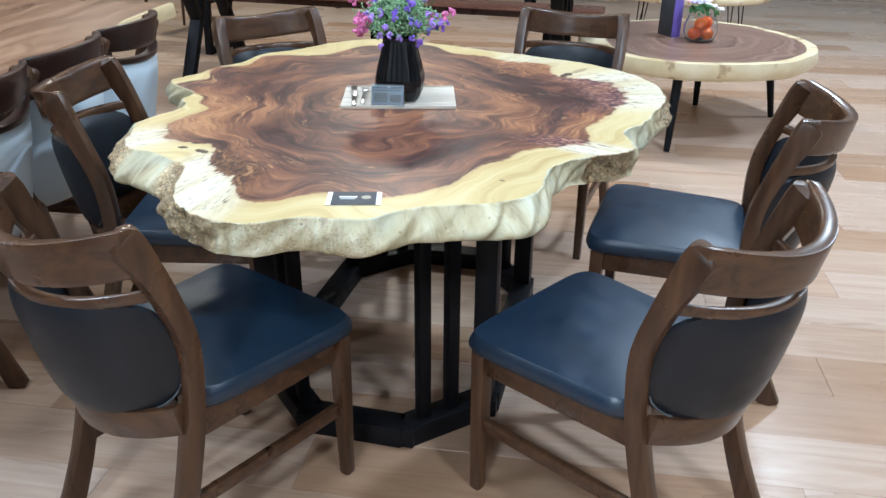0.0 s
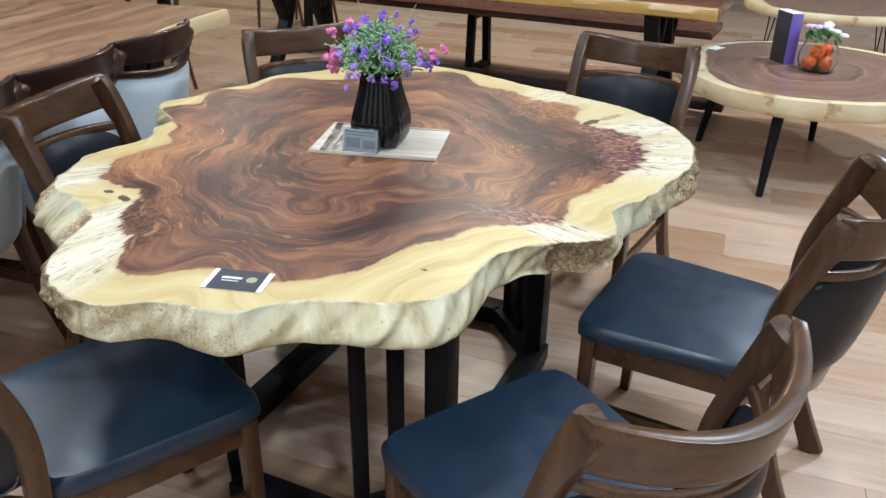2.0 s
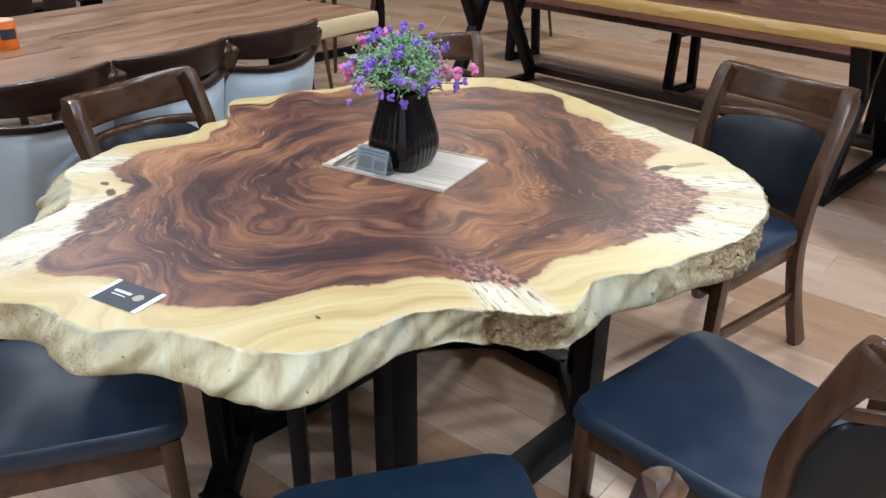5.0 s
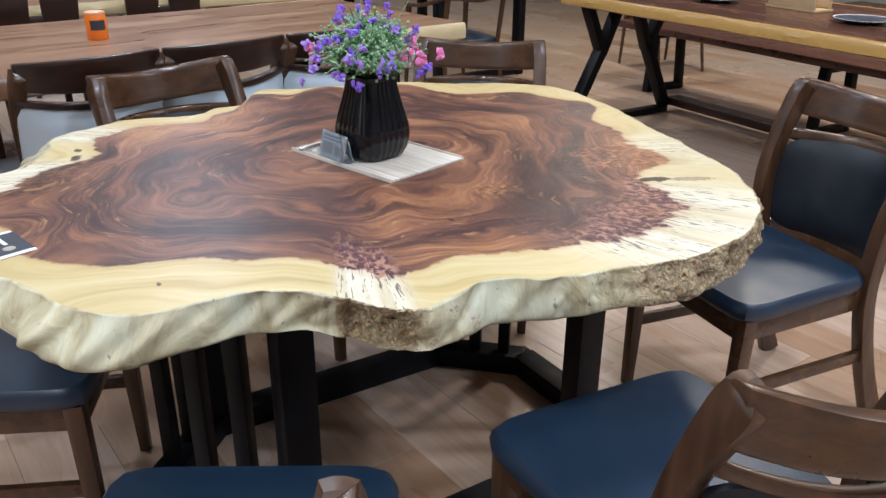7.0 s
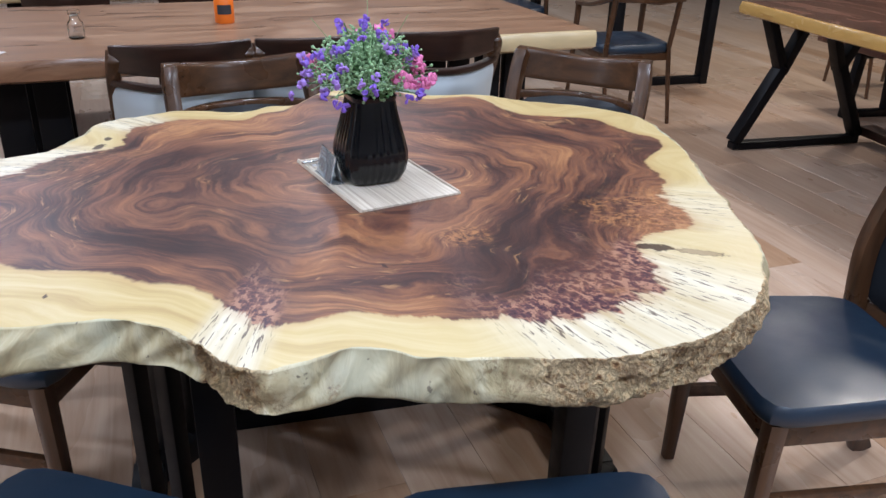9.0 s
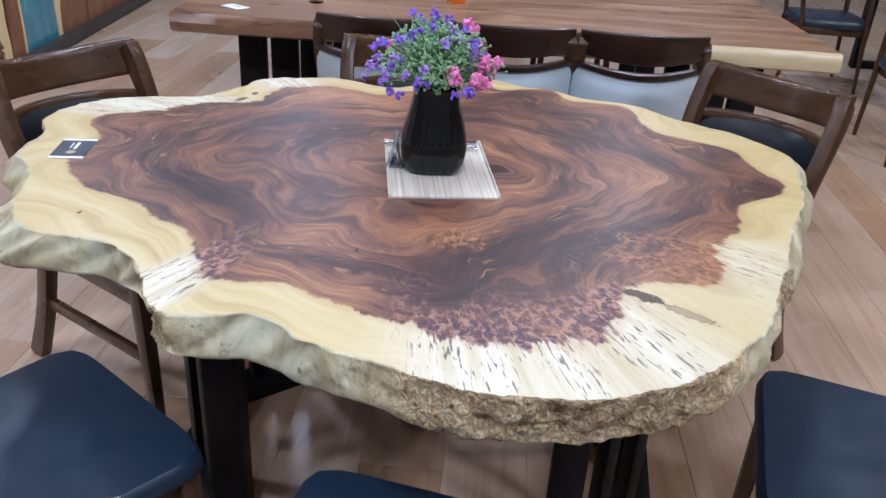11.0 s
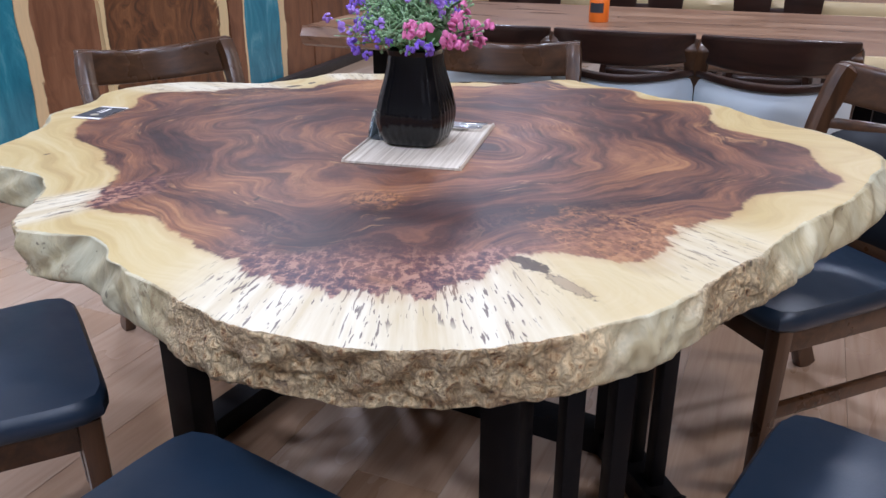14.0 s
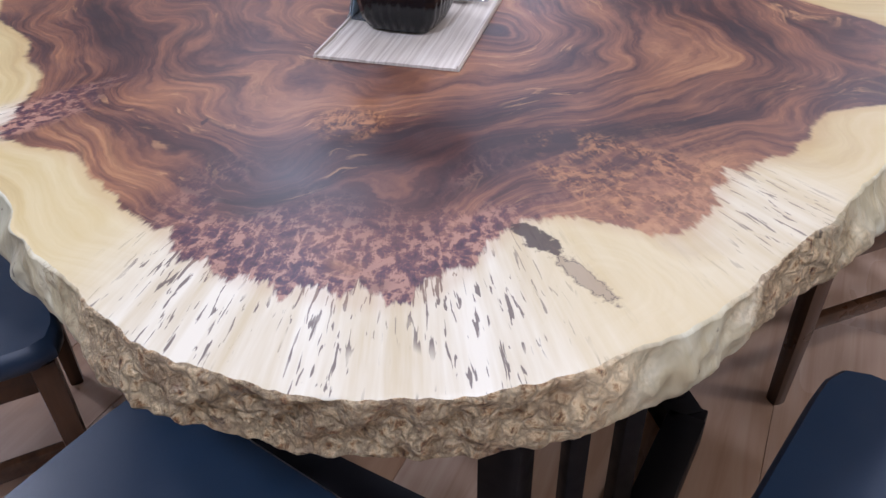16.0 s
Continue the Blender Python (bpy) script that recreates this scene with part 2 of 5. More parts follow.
def rod(points, radius, sides=8, taper=1.0):
    """A round rod through points, thinning to its end."""
    bm = bmesh.new()
    pts = [Vector(p) for p in points]
    rings = []
    for i, p in enumerate(pts):
        d = (pts[min(i + 1, len(pts) - 1)] - pts[max(i - 1, 0)]).normalized()
        u = Vector((0, 0, 1)) if abs(d.z) < 0.9 else Vector((1, 0, 0))
        x = u.cross(d).normalized()
        y = d.cross(x)
        r = radius * (1 + (taper - 1) * i / (len(pts) - 1))
        rings.append([bm.verts.new(p + r * (math.cos(2 * math.pi * k / sides) * x + math.sin(2 * math.pi * k / sides) * y)) for k in range(sides)])
    for a, b in zip(rings, rings[1:]):
        for k in range(sides):
            bm.faces.new((a[k], a[(k + 1) % sides], b[(k + 1) % sides], b[k]))
    bm.faces.new(rings[0][::-1])
    bm.faces.new(rings[-1])
    return bm


def turned(profile, sides=24):
    """A turned body from (radius, height) pairs."""
    bm = bmesh.new()
    rings = [[bm.verts.new((r * math.cos(2 * math.pi * k / sides), r * math.sin(2 * math.pi * k / sides), z)) for k in range(sides)] for r, z in profile]
    for a, b in zip(rings, rings[1:]):
        for k in range(sides):
            bm.faces.new((a[k], a[(k + 1) % sides], b[(k + 1) % sides], b[k]))
    bm.faces.new(rings[0][::-1])
    bm.faces.new(rings[-1])
    return bm


def hoop(profile, sides=24):
    """A turned ring, open in its middle."""
    bm = bmesh.new()
    rings = [[bm.verts.new((r * math.cos(2 * math.pi * k / sides), r * math.sin(2 * math.pi * k / sides), z)) for k in range(sides)] for r, z in profile]
    for a, b in zip(rings, rings[1:] + rings[:1]):
        for k in range(sides):
            bm.faces.new((a[k], a[(k + 1) % sides], b[(k + 1) % sides], b[k]))
    return bm


def joined(*bms):
    out = bmesh.new()
    for b in bms:
        me = bpy.data.meshes.new("scrap")
        b.to_mesh(me)
        b.free()
        out.from_mesh(me)
        bpy.data.meshes.remove(me)
    return out


def swept(path, wide, deep, corner=0.3, sides=12):
    """A soft-cornered squared section swept along a path; wide runs along x, deep across it."""
    bm = bmesh.new()
    rings = []
    n = len(path)
    for i, p in enumerate(path):
        p = Vector(p)
        d = (Vector(path[min(i + 1, n - 1)]) - Vector(path[max(i - 1, 0)])).normalized()
        x = Vector((1, 0, 0))
        y = d.cross(x).normalized()
        w = wide[i] if isinstance(wide, (list, tuple)) else wide
        h = deep[i] if isinstance(deep, (list, tuple)) else deep
        ring = []
        for k in range(sides):
            a = 2 * math.pi * (k + 0.5) / sides
            c, s = math.cos(a), math.sin(a)
            q = 1 / (abs(c) ** 5 + abs(s) ** 5) ** 0.2
            ring.append(bm.verts.new(p + x * (w / 2 * c * q) + y * (h / 2 * s * q)))
        rings.append(ring)
    for a, b in zip(rings, rings[1:]):
        for k in range(sides):
            bm.faces.new((a[k], a[(k + 1) % sides], b[(k + 1) % sides], b[k]))
    bm.faces.new(rings[0][::-1])
    bm.faces.new(rings[-1])
    bmesh.ops.recalc_face_normals(bm, faces=bm.faces[:])
    return bm


def smooth_path(keys, steps=5):
    """Catmull-Rom through the keys."""
    k = [Vector(p) for p in keys]
    k = [2 * k[0] - k[1]] + k + [2 * k[-1] - k[-2]]
    out = []
    for i in range(1, len(k) - 2):
        for j in range(steps):
            t = j / steps
            a, b, c, d = k[i - 1], k[i], k[i + 1], k[i + 2]
            out.append(0.5 * (2 * b + (c - a) * t + (2 * a - 5 * b + 4 * c - d) * t * t + (3 * b - a - 3 * c + d) * t ** 3))
    return out + [k[-2]]


def cushion(outline, z0, z1, crown, rows=6):
    """A stuffed pad over a closed outline: rounded rim and a crowned top."""
    bm = bmesh.new()
    n = len(outline)
    cx = sum(p[0] for p in outline) / n
    cy = sum(p[1] for p in outline) / n
    h = z1 - z0
    prof = [(0.965, z0), (0.995, z0 + 0.18 * h), (1.0, z0 + 0.45 * h), (0.985, z0 + 0.8 * h), (0.955, z1)]
    for i in range(1, rows + 1):
        k = 0.955 * (1 - i / rows)
        prof.append((k, z1 + crown * (1 - (k / 0.955) ** 2.5)))
    rings = []
    for k, z in prof[:-1]:
        rings.append([bm.verts.new((cx + (x - cx) * k, cy + (y - cy) * k, z)) for x, y in outline])
    for a, b in zip(rings, rings[1:]):
        for i in range(n):
            bm.faces.new((a[i], a[(i + 1) % n], b[(i + 1) % n], b[i]))
    top = bm.verts.new((cx, cy, prof[-1][1]))
    for i in range(n):
        bm.faces.new((rings[-1][i], rings[-1][(i + 1) % n], top))
    bm.faces.new(rings[0][::-1])
    return bm


def squircle(w_front, w_back, y0, y1, power=6.0, n=56):
    """A soft-cornered trapezium, wider at the front."""
    pts = []
    for k in range(n):
        a = 2 * math.pi * k / n
        c, s = math.cos(a), math.sin(a)
        q = 1 / (abs(c) ** power + abs(s) ** power) ** (1 / power)
        y = s * q
        w = w_back + (w_front - w_back) * (y + 1) / 2
        pts.append((c * q * w / 2, (y0 + y1) / 2 + y * (y1 - y0) / 2))
    return pts


def arc_sheet(x_half, y_of, z_of_lo, z_of_hi, thick, nx=24, nz=8, round_power=None, puff=0.0):
    """A curved panel that follows the plan y_of(x, z); with a power its outline is rounded, puff swells both faces."""
    bm = bmesh.new()
    front, back = [], []
    for i in range(nx + 1):
        fr, bk = [], []
        for j in range(nz + 1):
            u, v = 2 * i / nx - 1, 2 * j / nz - 1
            uu, vv = u, v
            if round_power:
                m = max(abs(u), abs(v))
                if m > 0:
                    q = m / (abs(u) ** round_power + abs(v) ** round_power) ** (1 / round_power)
                    uu, vv = u * q, v * q
            x = uu * x_half
            lo, hi = z_of_lo(x), z_of_hi(x)
            z = lo + (hi - lo) * (vv + 1) / 2
            edge = max(abs(u), abs(v))
            t = thick / 2 * (1.0 if not puff else (0.25 + 0.75 * max(0.0, 1 - edge ** 7))) + puff * (1 - u * u) * (1 - v * v)
            y = y_of(x, z)
            fr.append(bm.verts.new((x, y + t, z)))
            bk.append(bm.verts.new((x, y - t, z)))
        front.append(fr)
        back.append(bk)
    for i in range(nx):
        for j in range(nz):
            bm.faces.new((front[i + 1][j], front[i][j], front[i][j + 1], front[i + 1][j + 1]))
            bm.faces.new((back[i][j], back[i + 1][j], back[i + 1][j + 1], back[i][j + 1]))
    for i in range(nx):
        bm.faces.new((front[i][0], front[i + 1][0], back[i + 1][0], back[i][0]))
        bm.faces.new((front[i + 1][nz], front[i][nz], back[i][nz], back[i + 1][nz]))
    for j in range(nz):
        bm.faces.new((front[0][j + 1], front[0][j], back[0][j], back[0][j + 1]))
        bm.faces.new((front[nx][j], front[nx][j + 1], back[nx][j + 1], back[nx][j]))
    bmesh.ops.recalc_face_normals(bm, faces=bm.faces[:])
    return bm


def softened(bm, offset=0.004, angle=0.9):
    sharp = [e for e in bm.edges if len(e.link_faces) == 2 and e.calc_face_angle() > angle]
    bmesh.ops.bevel(bm, geom=sharp, offset=offset, segments=2, affect="EDGES", profile=0.5)
    return bm

# ---- setting ----
ROOM = (-8.0, 7.5, -3.0, 12.0)
X0, X1, Y0, Y1 = ROOM
floor = part("floor", box(X1 - X0, Y1 - Y0, 0.2, ((X0 + X1) / 2, (Y0 + Y1) / 2, -0.1045), 0), FLOORWOOD, None, "", False)
tagged(floor, "light oak laminate plank floor with a satin sheen", "floor", kind="structure")
for nm, sx, sy, at in (("wall_west", 0.2, Y1 - Y0, (X0 - 0.1, (Y0 + Y1) / 2)), ("wall_east", 0.2, Y1 - Y0, (X1 + 0.1, (Y0 + Y1) / 2)),
                       ("wall_south", X1 - X0 + 0.4, 0.2, ((X0 + X1) / 2, Y0 - 0.1)), ("wall_north", X1 - X0 + 0.4, 0.2, ((X0 + X1) / 2, Y1 + 0.1))):
    w = part(nm, box(sx, sy, CEILING_Z + 0.2, (*at, CEILING_Z / 2), 0), PLASTER, None, "", False)
    tagged(w, "plain painted showroom wall in warm off-white", "wall", kind="structure")
ceil = part("ceiling", box(X1 - X0 + 0.4, Y1 - Y0 + 0.4, 0.15, ((X0 + X1) / 2, (Y0 + Y1) / 2, CEILING_Z + 0.075), 0), CEILING, None, "", False)
tagged(ceil, "plain white painted showroom ceiling", "ceiling", kind="structure")

lamp = None
for x, y, watts, tint in LAMP_SPOTS:
    if lamp is None:
        lamp = thing("ceiling_light", pose(x, y, CEILING_Z), "square white ceiling light panel fixed under the ceiling", "ceiling light", "showroom ceiling lights")
        rim_bars = joined(box(0.66, 0.03, 0.05, (0, 0.315, -0.025)), box(0.66, 0.03, 0.05, (0, -0.315, -0.025)),
                          box(0.03, 0.6, 0.05, (0.315, 0, -0.025)), box(0.03, 0.6, 0.05, (-0.315, 0, -0.025)))
        part("frame", rim_bars, WHITE, lamp)
    else:
        copy_thing(lamp, pose(x, y, CEILING_Z))
    li = bpy.data.lights.new("panel_light", "AREA")
    li.shape, li.size, li.energy, li.color = "SQUARE", 0.36, watts, tint
    li.spread = radians(165)
    lo = new("panel_light", li)
    lo.location = (x, y, CEILING_Z - 0.04)

# ---- the slab table ----
CX, CY, TOP = 0.197, 2.736, 0.76
RIM = (0.7279, 0.1029, 0.0532, -0.0669, -0.0098, 0.0104, 0.0419, 0.0004, 0.0249, -0.0098, 0.0083, -0.0128, -0.0226, 0.0011, 0.0181, 0.0111,
       -0.0102, -0.0101, -0.0097, -0.0066, -0.0032, -0.0016, 0.0057, -0.0075, -0.0038, -0.0022, 0.0041, -0.0021, 0.0077, 0.0035, 0.002,
       0.0007, -0.0015, 0.0022, 0.003, -0.0022, -0.0014, 0.0024, 0.004, -0.0004, -0.0019, 0.0044, 0.0024, -0.0001, -0.001, 0.0007, 0.001,
       0.0004, 0.0021, 0.0028, -0.0004, 0.0003, -0.0021)
HEART = (0.6289, 0.0672, 0.0602, -0.0484, -0.0194, 0.0022, 0.0407, 0.0175, 0.0149, 0.0051, 0.0181, -0.0129, -0.0211, -0.0054, 0.004,
         0.0085, -0, -0.0242, -0.0068, -0.0062, -0.0055, 0.004, 0.0006, 0.0021, -0.0018, 0.0026, -0.0008, 0.0004, 0.0053, -0.0065, 0.0059,
         0.0054, 0.004, -0.0042, 0.0063, -0.0026, -0.0104, 0.0009, 0.0043, 0.0087, -0.0022, 0.0033, 0.0029, -0.0032, -0.0022, 0.0007,
         0.0008, 0.0003, 0.0016)
FLARE = (0.0237, -0.0122, -0.0085, -0.0122, 0.0022, 0.0088, -0.0033, -0.0053, -0.0004, -0.0042, 0.0121, 0.0153, 0.0013, 0.0066, -0.0035,
         -0.0042, 0.0016, 0.0048, -0.0002, 0.007, -0.0032, -0.0063, -0.0007, -0.0028, 0.0012, 0.0023, -0.0033, -0.0046, -0.0013, -0.0002,
         -0.0024, 0.0016, -0.0031, -0.0027, 0.0009, -0.0022, -0.0024)


def lobes(c, th):
    """A closed outline as a sum of lobes round the middle."""
    r = np.full_like(th, c[0])
    for k in range(1, (len(c) + 1) // 2):
        r = r + c[2 * k - 1] * np.cos(k * th) + c[2 * k] * np.sin(k * th)
    return r


def hump(th, at, wide):
    d = (np.degrees(th) - at + 180) % 360 - 180
    return np.exp(-(d / wide) ** 2)


def burl_of(th):
    return np.clip(1.2 * (hump(th, 26, 17) + 0.5 * hump(th, 62, 12) + hump(th, 340, 4.5) + hump(th, 258, 12) + 0.7 * hump(th, 226, 9)), 0, 1)


def value_noise(p, scale, seed=0):
    return np.array([noise.noise(Vector(q) * scale + Vector((seed * 7.3, seed * 3.1, seed * 5.7))) for q in p])


def slab_top_material():
    M = Mat("monkeypod_slab")
    ring, heart, burl, r = M.attr("ring"), M.attr("heart"), M.attr("burl"), M.attr("rad")
    cs, sn = M.attr("tx"), M.attr("ty")
    tc = M.place(1, 1, 1, False)
    sp = M.t.nodes.new("ShaderNodeSeparateXYZ")
    M.t.links.new(tc, sp.inputs[0])
    px_, py_ = sp.outputs[0], sp.outputs[1]

    def grain(freq, across, detail, rough, twist):
        return M.noise(M.vec(M.math("MULTIPLY", flow, freq), M.math("MULTIPLY", px_, across), M.math("MULTIPLY", py_, across)), 1.0, detail, rough, twist)
    warp = M.noise(tc, 2.3, 2, 0.5)
    warp2 = M.noise(tc, 8.0, 4, 0.6)
    flow = M.math("ADD", ring, M.math("ADD", M.math("MULTIPLY", M.math("SUBTRACT", warp, 0.5), 0.75), M.math("MULTIPLY", M.math("SUBTRACT", warp2, 0.5), 0.07)))
    g = grain(9.5, 2.2, 8, 0.64, 0.5)
    fine = grain(75.0, 5.0, 4, 0.6, 0.3)
    big = M.noise(tc, 3.6, 3)
    both = M.math("ADD", M.math("MULTIPLY", g, 0.80), M.math("ADD", M.math("MULTIPLY", M.math("ADD", M.math("MULTIPLY", M.math("SUBTRACT", fine, 0.5), 1.35), 0.5), 0.27), M.math("MULTIPLY", M.math("SUBTRACT", big, 0.60), 0.42)))
    hc = M.ramp(both, (0.34, (0.028, 0.0125, 0.0130)), (0.44, (0.078, 0.031, 0.023)), (0.51, (0.155, 0.064, 0.037)),
                (0.59, (0.250, 0.108, 0.052)), (0.69, (0.39, 0.192, 0.085)))
    # bright curly flecks and dark smoky strands
    fleck = M.math("MULTIPLY", M.step(grain(26.0, 9.0, 4, 0.6, 1.6), 0.565, 0.70), M.step(M.noise(tc, 5.0, 3), 0.44, 0.62))
    hc = M.mix(M.math("MULTIPLY", fleck, 0.75), hc, (0.50, 0.27, 0.115))
    smoke = M.math("MULTIPLY", M.step(grain(17.0, 3.0, 5, 0.6, 0.8), 0.54, 0.66), M.step(M.noise(tc, 3.0, 2), 0.42, 0.60))
    hc = M.mix(M.math("MULTIPLY", smoke, 0.6), hc, (0.026, 0.012, 0.013))
    # burl eyes: purple cells in a tan web
    wob = M.math("MULTIPLY", M.math("SUBTRACT", M.noise(tc, 30.0, 4, 0.65), 0.5), 0.052)
    wob2 = M.math("MULTIPLY", M.math("SUBTRACT", M.noise(tc, 27.0, 4, 0.65, 0.4), 0.5), 0.052)
    cells = M.voronoi(M.vec(M.math("ADD", M.math("MULTIPLY", cs, 0.62), wob), M.math("ADD", M.math("MULTIPLY", sn, 0.62), wob2), M.math("MULTIPLY", r, 0.45)), 104.0)
    spoke = M.noise(M.vec(M.math("MULTIPLY", cs, 85.0), M.math("MULTIPLY", sn, 85.0), M.math("MULTIPLY", r, 16.0)), 1.0, 4, 0.65, 1.1)
    knots = M.noise(tc, 38.0, 5, 0.7, 1.6)
    bk = M.math("ADD", M.math("MULTIPLY", cells, 0.40), M.math("ADD", M.math("MULTIPLY", knots, 0.44), M.math("MULTIPLY", spoke, 0.34)))
    bc = M.ramp(bk, (0.42, (0.020, 0.009, 0.023)), (0.505, (0.052, 0.022, 0.040)), (0.575, (0.095, 0.038, 0.046)), (0.625, (0.185, 0.083, 0.066)), (0.68, (0.38, 0.205, 0.140)))
    nearrim = M.step(heart, 2.8, 0.4)
    patch = M.step(M.noise(tc, 9.0, 3), 0.34, 0.5)
    bm_ = M.math("MULTIPLY", M.math("MULTIPLY", M.step(burl, 0.25, 0.75), nearrim), patch)
    clump = M.math("MULTIPLY", M.step(M.attr("eye"), 0.25, 0.6), M.step(M.noise(tc, 16.0, 4, 0.6), 0.38, 0.52))
    brown = M.ramp(bk, (0.455, (0.036, 0.013, 0.009)), (0.545, (0.155, 0.058, 0.022)), (0.645, (0.40, 0.185, 0.072)))
    hc = M.mix(M.math("MULTIPLY", M.math("MULTIPLY", clump, M.step(knots, 0.36, 0.62)), 0.8), hc, brown)
    # the purple figure lies in the one great burl, the small ones are brown
    bc = M.mix(M.step(cs, 0.35, 0.80), M.mix(0.35, hc, brown), bc)
    hc = M.mix(M.math("MULTIPLY", bm_, 0.85), hc, bc)
    # sapwood
    sg = M.noise(M.vec(M.math("MULTIPLY", flow, 13.0), M.math("MULTIPLY", cs, 1.5), M.math("MULTIPLY", sn, 1.5)), 1.0, 5, 0.6)
    sc = M.ramp(sg, (0.30, (0.41, 0.285, 0.120)), (0.5, (0.53, 0.41, 0.185)), (0.72, (0.61, 0.51, 0.285)))
    streak = M.noise(M.vec(M.math("MULTIPLY", cs, 30.0), M.math("MULTIPLY", sn, 30.0), M.math("MULTIPLY", r, 3.0)), 1.0, 4, 0.6)
    pale = M.ramp(streak, (0.3, (0.52, 0.43, 0.26)), (0.6, (0.68, 0.63, 0.49)))
    sc = M.mix(M.step(burl, 0.2, 0.8), sc, pale)
    crack = M.noise(M.vec(M.math("MULTIPLY", cs, 175.0), M.math("MULTIPLY", sn, 175.0), M.math("MULTIPLY", r, 27.0)), 1.0, 2, 0.5, 0.6)
    cover = M.step(M.noise(tc, 13.0, 2), 0.36, 0.50)
    cr = M.math("MULTIPLY", M.math("MULTIPLY", M.step(crack, 0.60, 0.635), M.step(burl, 0.35, 0.7)), cover)
    sc = M.mix(M.math("MULTIPLY", cr, 0.85), sc, (0.075, 0.045, 0.04))
    tooth = M.noise(M.vec(M.math("MULTIPLY", cs, 26.0), M.math("MULTIPLY", sn, 26.0), M.math("MULTIPLY", r, 5.0)), 1.0, 5, 0.7)
    ragged = M.math("MULTIPLY", M.math("SUBTRACT", tooth, 0.5), M.math("ADD", 0.22, M.math("MULTIPLY", burl, 1.5)))
    wave = M.math("MULTIPLY", M.math("SUBTRACT", M.noise(tc, 20.0, 4, 0.6), 0.5), 0.38)
    isheart = M.step(M.math("ADD", heart, M.math("ADD", ragged, wave)), -0.05, 0.09)
    rimtint = M.mix(M.math("MULTIPLY", M.step(heart, -0.35, 0.0), 0.25), sc, (0.36, 0.18, 0.06))
    c = M.mix(isheart, rimtint, hc)
    mark = M.attr("mark")
    mk = M.step(M.math("ADD", mark, M.math("MULTIPLY", M.math("SUBTRACT", M.noise(tc, 46.0, 5, 0.7), 0.5), 1.7)), 0.36, 0.56)
    c = M.mix(M.math("MULTIPLY", mk, 0.9), c, (0.030, 0.012, 0.010))
    sl = M.math("ADD", M.attr("slit"), M.math("MULTIPLY", M.math("SUBTRACT", M.noise(tc, 95.0, 4, 0.7), 0.5), 1.3))
    c = M.mix(M.math("MULTIPLY", M.step(sl, 0.26, 0.44), 0.5), c, (0.15, 0.095, 0.060))
    c = M.mix(M.math("MULTIPLY", M.step(sl, 0.55, 0.75), 0.6), c, (0.36, 0.27, 0.165))
    c = M.mix(M.math("MULTIPLY", M.step(M.math("ABSOLUTE", M.math("SUBTRACT", sl, 0.50)), 0.045, 0.015), 0.7), c, (0.022, 0.012, 0.010))
    M.bump(M.math("SUBTRACT", M.math("MULTIPLY", fine, 0.3), M.math("MULTIPLY", cr, 2.0)), 0.07, 0.0015)
    return M.done(c, M.ramp(warp2, (0.3, 0.36), (0.7, 0.46)), Specular_IOR_Level=0.55)


